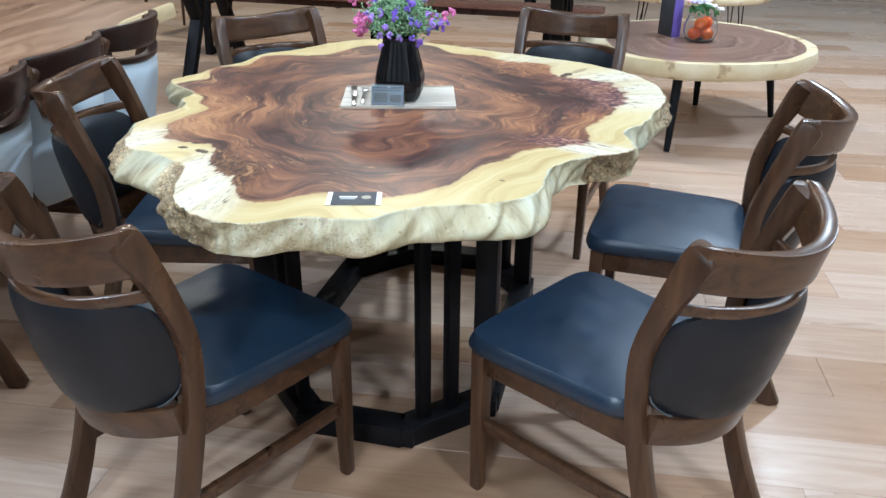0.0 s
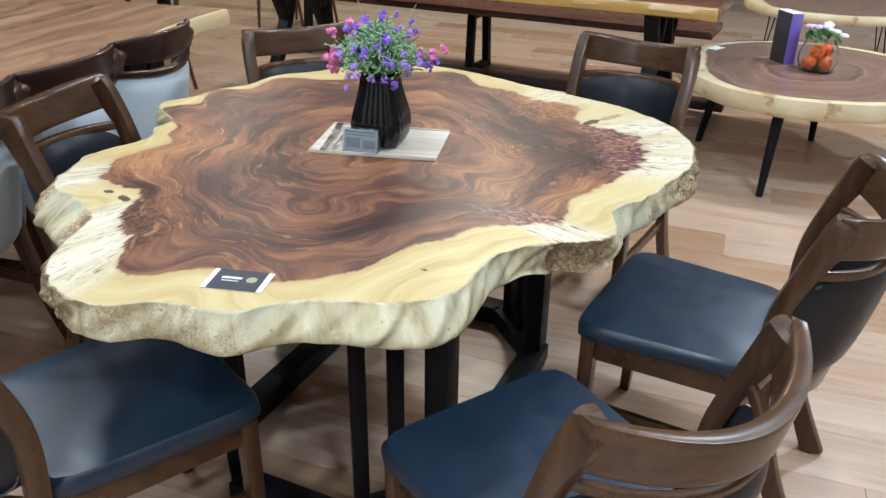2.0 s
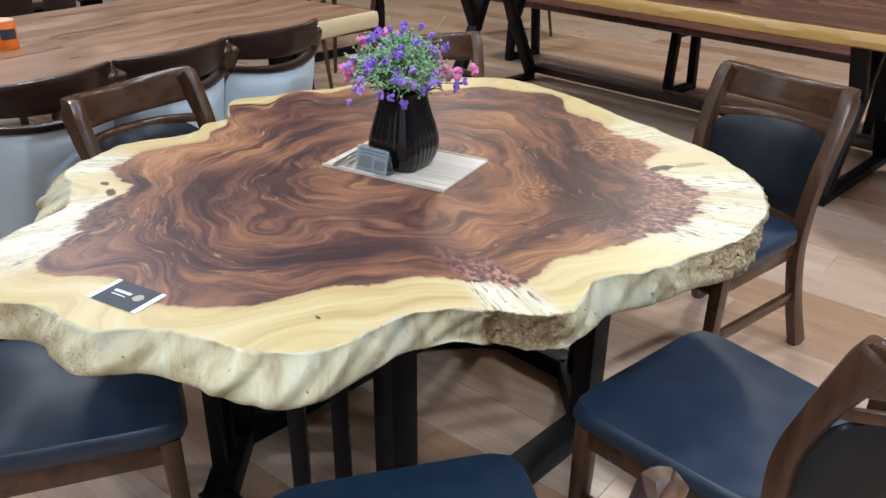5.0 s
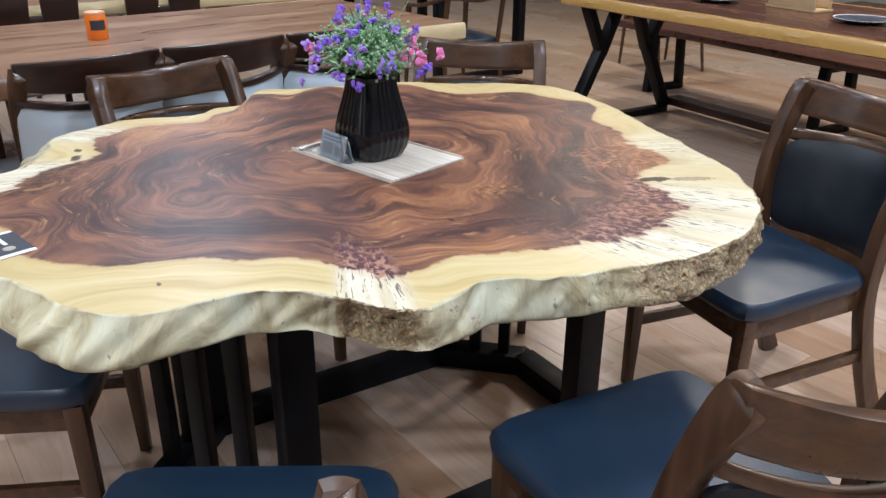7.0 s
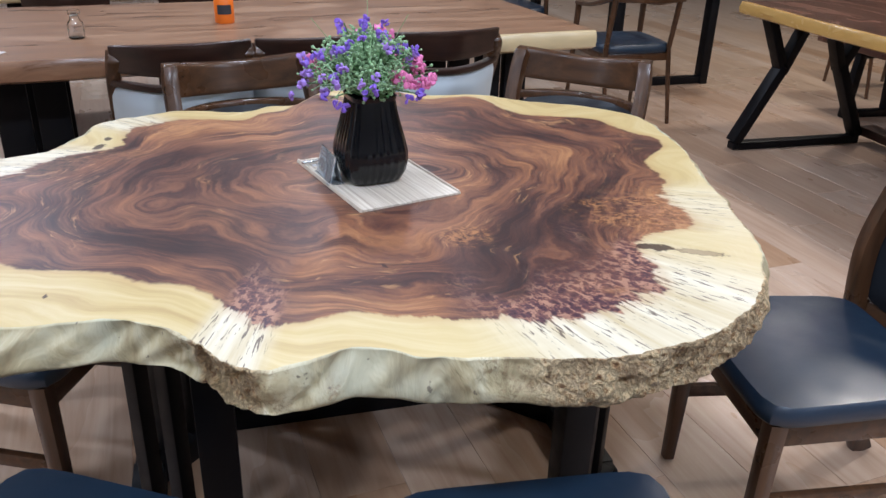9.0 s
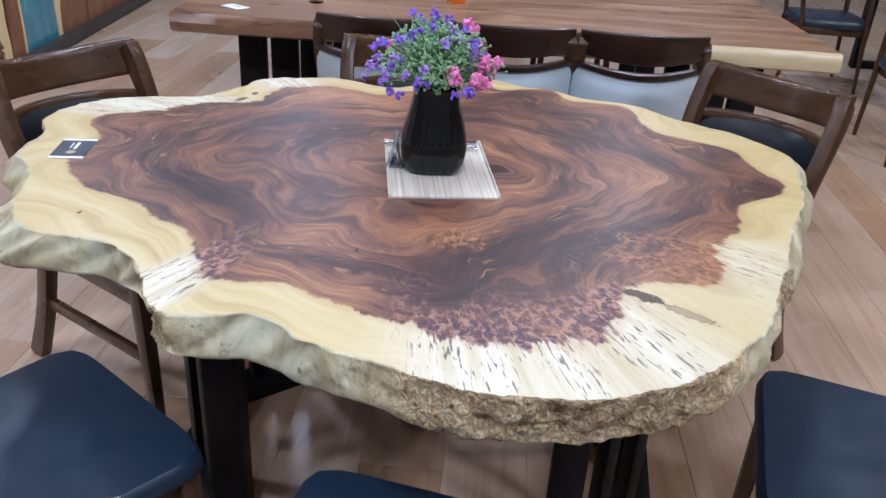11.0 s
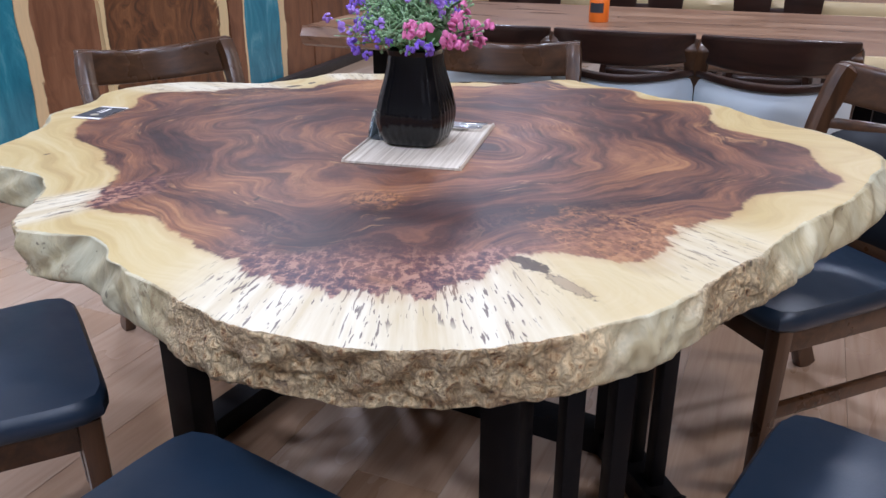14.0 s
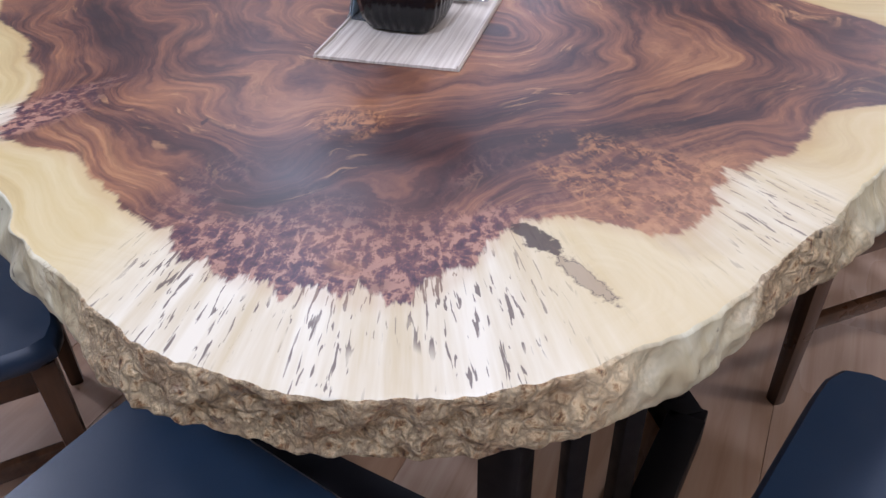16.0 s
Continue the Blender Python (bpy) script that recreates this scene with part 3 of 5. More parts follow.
def slab_side_material():
    M = Mat("slab_live_edge")
    burl, r = M.attr("burl"), M.attr("rad")
    cs, sn = M.attr("tx"), M.attr("ty")
    tc = M.place(1, 1, 1, False)
    tz = M.t.nodes.new("ShaderNodeSeparateXYZ")
    M.t.links.new(tc, tz.inputs[0])
    rip = M.noise(M.vec(M.math("MULTIPLY", cs, 16.0), M.math("MULTIPLY", sn, 16.0), M.math("MULTIPLY", tz.outputs[2], 9.0)), 1.0, 4, 0.6, 0.8)
    cloud = M.noise(tc, 7.0, 4)
    c = M.ramp(rip, (0.28, (0.27, 0.205, 0.110)), (0.5, (0.49, 0.425, 0.255)), (0.72, (0.65, 0.61, 0.43)))
    c = M.mix(M.step(cloud, 0.45, 0.7), c, M.mix(0.55, c, (0.42, 0.45, 0.36), "MIX"))
    sway = M.math("MULTIPLY", M.math("SUBTRACT", M.noise(tc, 48.0, 3, 0.6), 0.5), 0.022)
    sway2 = M.math("MULTIPLY", M.math("SUBTRACT", M.noise(tc, 41.0, 3, 0.6, 0.5), 0.5), 0.026)
    sway3 = M.math("MULTIPLY", M.math("SUBTRACT", M.noise(tc, 61.0, 3, 0.6, 0.9), 0.5), 0.022)
    shell_at = M.vec(M.math("ADD", tz.outputs[0], sway), M.math("ADD", tz.outputs[1], sway2), M.math("SUBTRACT", tz.outputs[2], sway3))
    nub = M.voronoi(shell_at, 64.0)
    gap = M.step(M.voronoi(shell_at, 64.0, "DISTANCE_TO_EDGE"), -0.08, 0.30)
    nub2 = M.noise(tc, 70.0, 5, 0.75, 2.5)
    nub3 = M.noise(tc, 32.0, 6, 0.72, 3.0)
    k = M.math("ADD", M.math("ADD", M.math("MULTIPLY", nub, 0.25), M.math("MULTIPLY", nub2, 0.35)), M.math("MULTIPLY", nub3, 0.5))
    rough_c = M.ramp(k, (0.385, (0.050, 0.024, 0.014)), (0.42, (0.25, 0.118, 0.048)), (0.46, (0.48, 0.285, 0.125)), (0.52, (0.82, 0.63, 0.36)))
    lot = M.noise(tc, 19.0, 3)
    rough_c = M.mix(M.step(lot, 0.52, 0.64), rough_c, M.mix(0.5, rough_c, (0.40, 0.24, 0.12)))
    # crevice shade between the shells, put into the colour
    rough_c = M.mix(M.math("MULTIPLY", M.math("SUBTRACT", 1.0, gap), 0.6), rough_c, (0.07, 0.036, 0.022))
    dark = M.step(M.noise(tc, 11.0, 4, 0.7), 0.64, 0.72)
    rough_c = M.mix(M.math("MULTIPLY", dark, 0.8), rough_c, (0.03, 0.02, 0.022))
    c = M.mix(M.step(M.math("ADD", burl, M.math("MULTIPLY", M.math("SUBTRACT", cloud, 0.5), 0.8)), 0.38, 0.66), c, rough_c)
    eaten = M.math("MULTIPLY", M.step(M.noise(tc, 4.6, 3, 0.6), 0.54, 0.62), M.step(nub2, 0.46, 0.60))
    c = M.mix(M.math("MULTIPLY", eaten, 0.65), c, M.mix(M.step(nub3, 0.42, 0.60), (0.16, 0.095, 0.05), (0.46, 0.34, 0.20)))
    pin = M.step(M.noise(tc, 70.0, 3), 0.69, 0.75)
    c = M.mix(M.math("MULTIPLY", pin, 0.7), c, (0.07, 0.05, 0.045))
    shells = M.math("ADD", M.math("MULTIPLY", gap, 0.30), k)
    M.bump(M.math("ADD", M.math("MULTIPLY", rip, 0.9), M.math("MULTIPLY", shells, M.math("MULTIPLY", M.step(burl, 0.4, 0.75), 2.4))), 0.9, 0.010)
    return M.done(c, 0.48, coat=0.06, coat_rough=0.25)


def build_slab_table():
    table = thing("dining_table", pose(CX, CY, 0), "live-edge wooden slab table with pale sapwood rim on black iron base", "dining table")
    n, rings = 1080, 96
    th = np.arange(n) * 2 * math.pi / n
    burl = burl_of(th)
    circle = np.stack([np.cos(th), np.sin(th), 0 * th], 1)
    ridge = value_noise(circle, 9.0, 1) * 0.004 + value_noise(circle, 24.0, 2) * 0.0045 + value_noise(circle, 70.0, 3) * (0.001 + 0.004 * burl)
    R = lobes(RIM, th) + ridge
    H = lobes(HEART, th)
    rows, attrs = [], {k: [] for k in ("ring", "heart", "burl", "rad", "tx", "ty", "mark", "eye", "slit")}
    s1, s2 = np.array((0.10, -0.10)), np.array((0.02, 0.06))
    clumps = ((0.395, 0.166, 0.05), (0.36, 0.52, 0.085), (0.335, 0.43, 0.05), (0.61, -0.215, 0.045))
    marks = ((-0.281, -0.467, 0.014, 0.009, 0), (-0.226, -0.482, 0.024, 0.011, -15), (0.505, 0.466, 0.038, 0.014, 62), (0.479, 0.006, 0.010, 0.005, 20), (0.472, -0.488, 0.008, 0.004, 10))

    def record(x, y, rr):
        p = np.stack([x, y], 1)
        d1, d2 = np.hypot(*(p - s1).T), np.hypot(*(p - s2).T)
        core = np.sqrt(d1 * d2 + 0.012)
        out = rr / H * 0.75
        k = np.clip(rr / H, 0, 1.2) ** 2.5
        attrs["ring"].append(core * (1 - k) + out * k)
        attrs["heart"].append((H - rr) / 0.07)
        attrs["burl"].append(burl)
        attrs["rad"].append(rr)
        attrs["tx"].append(np.cos(th))
        attrs["ty"].append(np.sin(th))
        mk = np.zeros(n)
        for mx, my, a, b, deg in marks:
            c, s = math.cos(radians(deg)), math.sin(radians(deg))
            u, w = (x - mx) * c + (y - my) * s, -(x - mx) * s + (y - my) * c
            mk = np.maximum(mk, np.exp(-((u / a) ** 2 + (w / b) ** 2)))
        attrs["mark"].append(mk)
        c, s = math.cos(radians(62)), math.sin(radians(62))
        u, w = (x - 0.540) * c + (y - 0.530) * s, -(x - 0.540) * s + (y - 0.530) * c
        attrs["slit"].append(np.exp(-((u / 0.044) ** 2 + (w / 0.010) ** 2)))
        attrs["eye"].append(sum(np.exp(-(((x - ex) / er) ** 2 + ((y - ey) / er) ** 2)) for ex, ey, er in clumps))

    for i in range(1, rings + 1):
        k = (i / rings) ** 0.8
        rr = (R - 0.004) * k
        x, y = rr * np.cos(th), rr * np.sin(th)
        rows.append(np.stack([x, y, np.full(n, TOP)], 1))
        record(x, y, rr)
    # the live edge, from the rounded arris down to the underside
    thick = 0.066 + 0.003 * value_noise(circle, 2.3, 5) + 0.004 * value_noise(circle, 7.0, 15) + 0.003 * value_noise(circle, 18.0, 16)
    flare = np.clip(lobes(FLARE, th), -0.03, 0.07)
    prof = ((0.0, 0.004), (0.03, 0.03), (0.12, 0.16), (0.25, 0.40), (0.38, 0.62), (0.52, 0.82), (0.66, 0.95), (0.80, 1.0), (0.90, 0.93), (0.97, 0.72), (1.0, 0.35))
    fine_prof = []
    for a, b in zip(prof, prof[1:]):
        fine_prof += [a, ((a[0] + b[0]) / 2, (a[1] + b[1]) / 2)]
    fine_prof.append(prof[-1])

    def slanted(d):
        """Irregular ripples that run aslant down the edge."""
        u = th * 30 + 2.6 * d
        return np.array([noise.noise(Vector((a, 0.8 * d, 4.0))) for a in u]) * np.minimum(1, np.minimum(th, 2 * math.pi - th) * 8)

    for d, o in fine_prof[1:]:
        z = TOP - d * thick
        base = np.stack([np.cos(th) * 0.85, np.sin(th) * 0.85, z], 1)
        slant = np.stack([np.cos(th + d * 0.09) * 2.2, np.sin(th + d * 0.09) * 2.2, z * 0.3], 1)
        ripple = value_noise(slant, 7.5, 8) * 0.022 * math.sin(math.pi * min(1, d + 0.08)) * (1 - 0.6 * burl)
        nub = (value_noise(base, 34.0, 9) * 0.017 + value_noise(base, 85.0, 10) * 0.011) * burl * (0.25 + 0.75 * math.sin(math.pi * d))
        wave = slanted(d) * 0.0115 * np.clip(0.5 + 1.6 * value_noise(circle, 2.7, 13), 0, 1) * math.sin(math.pi * min(1, d + 0.05)) * (1 - burl)
        rr = R + flare * o + ripple + nub + wave
        x, y = rr * np.cos(th), rr * np.sin(th)
        rows.append(np.stack([x, y, z + value_noise(base, 16.0, 11) * 0.004 * d], 1))
        record(x, y, rr)
    zb = TOP - thick
    for k in (0.93, 0.6, 0.3):
        rr = R * k
        x, y = rr * np.cos(th), rr * np.sin(th)
        rows.append(np.stack([x, y, zb * 0 + TOP - 0.08], 1))
        record(x, y, rr)
    nrow = len(rows)
    co = np.concatenate(rows)
    idx = np.arange(n)
    quads = []
    for i in range(nrow - 1):
        a, b = i * n + idx, i * n + (idx + 1) % n
        quads.append(np.stack([a, a + n, b + n, b], 1))
    quads = np.concatenate(quads)
    verts = co.tolist() + [[0, 0, TOP]]
    faces = quads.tolist() + [[len(verts) - 1, int(k), int((k + 1) % n)] for k in idx]
    me = bpy.data.meshes.new("tabletop")
    me.from_pydata(verts, [], faces)
    for k, rowsv in attrs.items():
        a = me.attributes.new(k, "FLOAT", "POINT")
        mid = {"ring": math.sqrt(np.hypot(*s1) * np.hypot(*s2) + 0.012), "heart": 9.0, "tx": 1.0}.get(k, 0.0)
        a.data.foreach_set("value", np.append(np.concatenate(rowsv), mid).astype(np.float32))
    me.materials.append(slab_top_material())
    me.materials.append(slab_side_material())
    slots = np.zeros(len(faces), dtype=np.int32)
    slots[(rings - 1) * n:len(quads)] = 1
    me.polygons.foreach_set("material_index", slots)
    me.polygons.foreach_set("use_smooth", np.ones(len(faces), dtype=bool))
    top = new("tabletop", me)
    top.parent = table
    top["label"] = "polished slab with dark swirling heartwood and cream live edge"

    # iron base: two eight-sided rings joined by uprights at the corners
    bx0, bx1, by0, by1, cut = 0.0 - CX, 0.615 - CX, 2.285 - CY, 3.315 - CY, 0.18
    corners = [(bx0 + cut, by0), (bx1 - cut, by0), (bx1, by0 + cut), (bx1, by1 - cut), (bx1 - cut, by1), (bx0 + cut, by1), (bx0, by1 - cut), (bx0, by0 + cut)]
    for nm, z, w, h in (("floor_ring", 0.03, 0.07, 0.06), ("top_ring", 0.655, 0.06, 0.04)):
        bm = joined(*[bar((*corners[i], z), (*corners[(i + 1) % 8], z), w, h, 0.003) for i in range(8)],
                    *[box(w * 0.92, w * 0.92, h - 0.006, (*c, z), 0.003) for c in corners])
        part(nm, bm, IRON, table)
    for i in (1, 3, 5, 7):
        a, b = Vector((*corners[i], 0)), Vector((*corners[(i + 1) % 8], 0))
        ang = math.degrees(math.atan2(b.y - a.y, b.x - a.x))
        order = (0.22, 0.55, 0.97) if i in (1, 5) else (0.78, 0.45, 0.03)
        for k, w, d, turn in zip(order, (0.032, 0.032, 0.055), (0.032, 0.032, 0.066), (ang, ang, 0)):
            p = a.lerp(b, k)
            part("upright", box(w, d, 0.58, (p.x, p.y, 0.345), 0.003, pose(0, 0, 0, 0, 0, turn)), IRON, table)
    return table


build_slab_table()

# ---- dining chairs ----


def back_plan(x, z, ears=-0.275, bow=0.078, lean=0.21):
    """How far back the curved chair back lies at a place across and a height."""
    return ears - bow * (1 - (x / 0.208) ** 2) + (0.82 - z) * lean


def deep_plan(x, z):
    return back_plan(x, z, ears=-0.282, bow=0.108)


def pad_plan(x, z):
    """The padded back runs in between the posts at its two sides."""
    return deep_plan(x, z) + 0.034 * (x / 0.196) ** 4


def build_chair(m, label, pad, seat_mat, group, pale=False):
    bend = back_plan if pale else deep_plan
    ch = thing("dining_chair", m, label, "chair", group)
    part("seat", cushion(squircle(0.468, 0.408, -0.185, 0.234, 9.0), 0.402, 0.446, 0.013), seat_mat, ch, "padded leather seat")
    part("seat_frame", joined(box(0.36, 0.024, 0.062, (0, 0.194, 0.371)), box(0.33, 0.024, 0.062, (0, -0.172, 0.371)),
                              bar((0.188, 0.19, 0.371), (0.172, -0.18, 0.371), 0.062, 0.024, up=(1, 0, 0)), bar((-0.188, 0.19, 0.371), (-0.172, -0.18, 0.371), 0.062, 0.024, up=(1, 0, 0))), WALNUT_X, ch)
    for s in (-1, 1):
        part("leg", swept([(s * 0.196, 0.193, 0.402), (s * 0.195, 0.195, 0.2), (s * 0.193, 0.199, 0.0)], [0.040, 0.036, 0.028], [0.040, 0.036, 0.028]), WALNUT, ch)
        keys = [(s * 0.186, -0.318, 0.0), (s * 0.182, -0.250, 0.17), (s * 0.180, -0.204, 0.34), (s * 0.186, -0.190, 0.46), (s * 0.196, -0.194, 0.58), (s * 0.201, -0.228, 0.69), (s * 0.199, -0.262, 0.77), (s * 0.194, -0.280, 0.812)]
        path = [Vector(q) for q in smooth_path(keys, 5)]
        wide = [0.034 + 0.008 * min(1, i / 12) for i in range(len(path))]
        deep = [0.042 + 0.020 * hump(np.array([k]), 330, 60)[0] for k in np.linspace(0, 2 * math.pi, len(path))]
        path.append(path[-1] + Vector((0, -0.006, 0.008)))
        deep += [0.026]
        wide.append(0.026)
        part("back_post", swept(path, wide, deep), WALNUT, ch)
        part("stretcher", bar((s * 0.194, 0.19, 0.20), (s * 0.182, -0.225, 0.20), 0.032, 0.018, up=(1, 0, 0)), WALNUT_X, ch)
    low, dip = (0.750, 0.008) if pale else (0.714, -0.030)
    rail = arc_sheet(0.206 if pale else 0.212, bend, lambda x: low + (0.014 if pale else 0.026) * (x / 0.206) ** 2, lambda x: (0.842 if pale else 0.831) + dip * math.cos(x / 0.206 * math.pi / 2), 0.026 if pale else 0.032, 26, 6)
    part("top_rail", softened(rail, 0.006), WENGE if pale else WALNUT_X, ch)
    if pale:
        part("backrest", arc_sheet(0.212, back_plan, lambda x: 0.36, lambda x: 0.722 - 0.02 * math.cos(x / 0.212 * math.pi / 2), 0.05, 26, 12, 14.0, 0.006), pad, ch, "pale grey-blue upholstered back")
        part("backrest_frame", softened(arc_sheet(0.212, back_plan, lambda x: 0.721 - 0.02 * math.cos(x / 0.212 * math.pi / 2), lambda x: 0.741 - 0.02 * math.cos(x / 0.212 * math.pi / 2), 0.04, 26, 2), 0.004), WENGE, ch)
    else:
        def pad_low(x):
            return 0.408 + 0.02 * (x / 0.177) ** 2

        def pad_high(x):
            return 0.684 + 0.010 * (x / 0.177) ** 2
        rest = part("backrest", arc_sheet(0.192, pad_plan, pad_low, pad_high, 0.046, 24, 14, 4.6, 0.006), pad, ch, "dark padded leather back")
        cord = []
        for k in range(25):
            a = math.pi * (1.17 + 0.66 * k / 24)
            c, sn = math.cos(a), math.sin(a)
            q = 1 / (abs(c) ** 4.6 + abs(sn) ** 4.6) ** (1 / 4.6)
            x = 0.192 * c * q
            z = pad_low(x) + (pad_high(x) - pad_low(x)) * (sn * q + 1) / 2
            cord.append((x, pad_plan(x, z) - 0.010, z))
        part("piping", rod(cord, 0.0022, 6), PIPING, rest, "pale welted seam")
        part("slot_rail", softened(arc_sheet(0.198, pad_plan, lambda x: 0.668 + 0.008 * (x / 0.19) ** 2, lambda x: 0.691 + 0.010 * (x / 0.19) ** 2, 0.022, 22, 2), 0.004), WALNUT_X, ch)
        part("lower_rail", softened(arc_sheet(0.186, bend, lambda x: 0.352 + 0.02 * (x / 0.19) ** 2, lambda x: 0.425 + 0.02 * (x / 0.19) ** 2, 0.024, 22, 2), 0.004), WALNUT_X, ch)
    return ch


def chair_pose(mx, my, dx, dy, tall=1.0):
    """From the middle between the ears of the back and the way that the chair faces."""
    d = Vector((dx, dy)).normalized()
    o = Vector((mx, my)) + d * 0.275
    return pose(o.x, o.y, 0, 0, 0, math.degrees(math.atan2(d.y, d.x)) - 90) @ Matrix.Diagonal((1, 1, tall, 1))


ROUND_SEATS = [(-0.037, 1.782, 0.403, 0.915, 1.0), (1.158, 2.087, -0.857, 0.514, 0.98), (1.352, 2.885, -0.992, 0.10, 0.985),
               (0.651, 3.97, -0.153, -0.988, 1.0), (-0.489, 3.605, 0.767, -0.64, 1.0), (-0.56, 2.583, 0.967, 0.253, 1.0)]
first = build_chair(chair_pose(*ROUND_SEATS[0]), "walnut-stained wooden dining chair with dark navy leather seat and curved back", SLATE, NAVY, "chairs round the slab table")
for seat in ROUND_SEATS[1:]:
    copy_thing(first, chair_pose(*seat))

# ---- the long table and its pale chairs ----
LONG = Vector((-0.134, 0.991)).normalized()


def edge_wander(y, seed, amp=0.02):
    return amp * noise.noise(Vector((y * 1.7, seed, 0))) + amp * 0.4 * noise.noise(Vector((y * 6.0, seed, 3)))


def plank_top(length, width, z, thick, mat, amp=0.02, sap_w=0.06, along="Y", seed=0.0, sap_sides=(1, 1), sap_from=None):
    """A thick live-edge plank top lying along its local Y (or X) from the middle, with sapwood at its long edges."""
    nl, nw = 60, 24

    def keep(y):
        return 1.0 if sap_from is None else min(1.0, max(0.0, (y - sap_from) / 0.25 + 0.5))
    bm = bmesh.new()
    lay = bm.verts.layers.float.new("sap")
    grid = {}
    for i in range(nl + 1):
        y = length * (i / nl - 0.5)
        lo, hi = -width / 2 + edge_wander(y, seed + 1, amp), width / 2 + edge_wander(y, seed + 9, amp)
        for j in range(nw + 1):
            x = lo + (hi - lo) * j / nw
            d = min((x - lo) if sap_sides[0] else 9, (hi - x) if sap_sides[1] else 9)
            for k, zz in (("t", z), ("b", z - thick)):
                inset = 0.02 if k == "b" else 0.004
                xx = min(max(x, lo + inset), hi - inset)
                co = (xx, y, zz) if along == "Y" else (-y, xx, zz)
                v = bm.verts.new(co)
                v[lay] = (max(0.0, 1.0 - d / (2 * sap_w)) if d < 9 else 0.0) * keep(y)
                grid[i, j, k] = v
        for j, xx, sgn, on in ((0, lo, -1, sap_sides[0]), (nw, hi, 1, sap_sides[1])):
            for k, f, o in (("s1", 0.10, 0.0), ("s2", 0.45, 0.008), ("s3", 0.85, 0.002)):
                w = xx + sgn * (o + 0.004 * noise.noise(Vector((y * 9, f * 3, seed + sgn))))
                co = (w, y, z - thick * f) if along == "Y" else (-y, w, z - thick * f)
                v = bm.verts.new(co)
                v[lay] = keep(y) if on else 0.0
                grid[i, j, k] = v
    for i in range(nl):
        for j in range(nw):
            bm.faces.new((grid[i, j, "t"], grid[i, j + 1, "t"], grid[i + 1, j + 1, "t"], grid[i + 1, j, "t"]))
            bm.faces.new((grid[i, j, "b"], grid[i + 1, j, "b"], grid[i + 1, j + 1, "b"], grid[i, j + 1, "b"]))
        for j in (0, nw):
            chain = ["t", "s1", "s2", "s3", "b"]
            for a, b in zip(chain, chain[1:]):
                bm.faces.new((grid[i, j, a], grid[i, j, b], grid[i + 1, j, b], grid[i + 1, j, a]))
    for i in (0, nl):
        for j in range(nw):
            bm.faces.new((grid[i, j, "t"], grid[i, j, "b"], grid[i, j + 1, "b"], grid[i, j + 1, "t"]))
        for j in (0, nw):
            bm.faces.new([grid[i, j, k] for k in ("t", "s1", "s2", "s3", "b")])
    bmesh.ops.recalc_face_normals(bm, faces=bm.faces[:])
    return bm


def frame_leg(name, half, z_top, parent, at, along, w=0.09, d=0.05, foot=True):
    """A closed black iron leg frame across a table: two uprights, a foot bar and a head bar."""
    ax = Vector((1, 0, 0)) if along == "Y" else Vector((0, 1, 0))
    c = Vector(at)
    bms = [bar(c + ax * s * half, c + ax * s * half + Vector((0, 0, z_top)), w, d, up=ax) for s in (-1, 1)]
    bms.append(bar(c - ax * half + Vector((0, 0, z_top - 0.025)), c + ax * half + Vector((0, 0, z_top - 0.025)), d * 0.96, 0.05))
    if foot:
        bms.append(bar(c - ax * half + Vector((0, 0, 0.027)), c + ax * half + Vector((0, 0, 0.027)), d * 0.96, 0.05))
    return part(name, joined(*bms), IRON, parent)


turn_long = math.degrees(math.atan2(LONG.y, LONG.x)) - 90
lt = thing("long_table", pose(-1.45, 2.745, 0, 0, 0, turn_long), "long brown live-edge slab table on black iron legs", "dining table")
part("tabletop", plank_top(2.27, 1.04, 0.785, 0.07, LONGWOOD, 0.012, 0.022, "Y", 3.0, (1, 1), 0.62), LONGWOOD, lt)
for y in (-0.86, 0.86):
    for dy in (-0.06, 0.06):
        frame_leg("leg", 0.27, 0.72, lt, (0, y + dy, 0), "Y", 0.10, 0.04)

pale_seats = [(-0.765 - 0.13 * (y - 2.42), y, -0.99, -0.134) for y in (2.425, 2.845, 3.268)]
pale_first = build_chair(chair_pose(*pale_seats[0]), "dark wooden chair with pale grey-blue upholstered back at long table", PALE, PALE, "pale chairs at the long table", True)
for seat in pale_seats[1:]:
    copy_thing(pale_first, chair_pose(*seat))

# ---- on the slab table ----
MAT_AT, MAT_TURN = (0.278, 2.806), 15.0


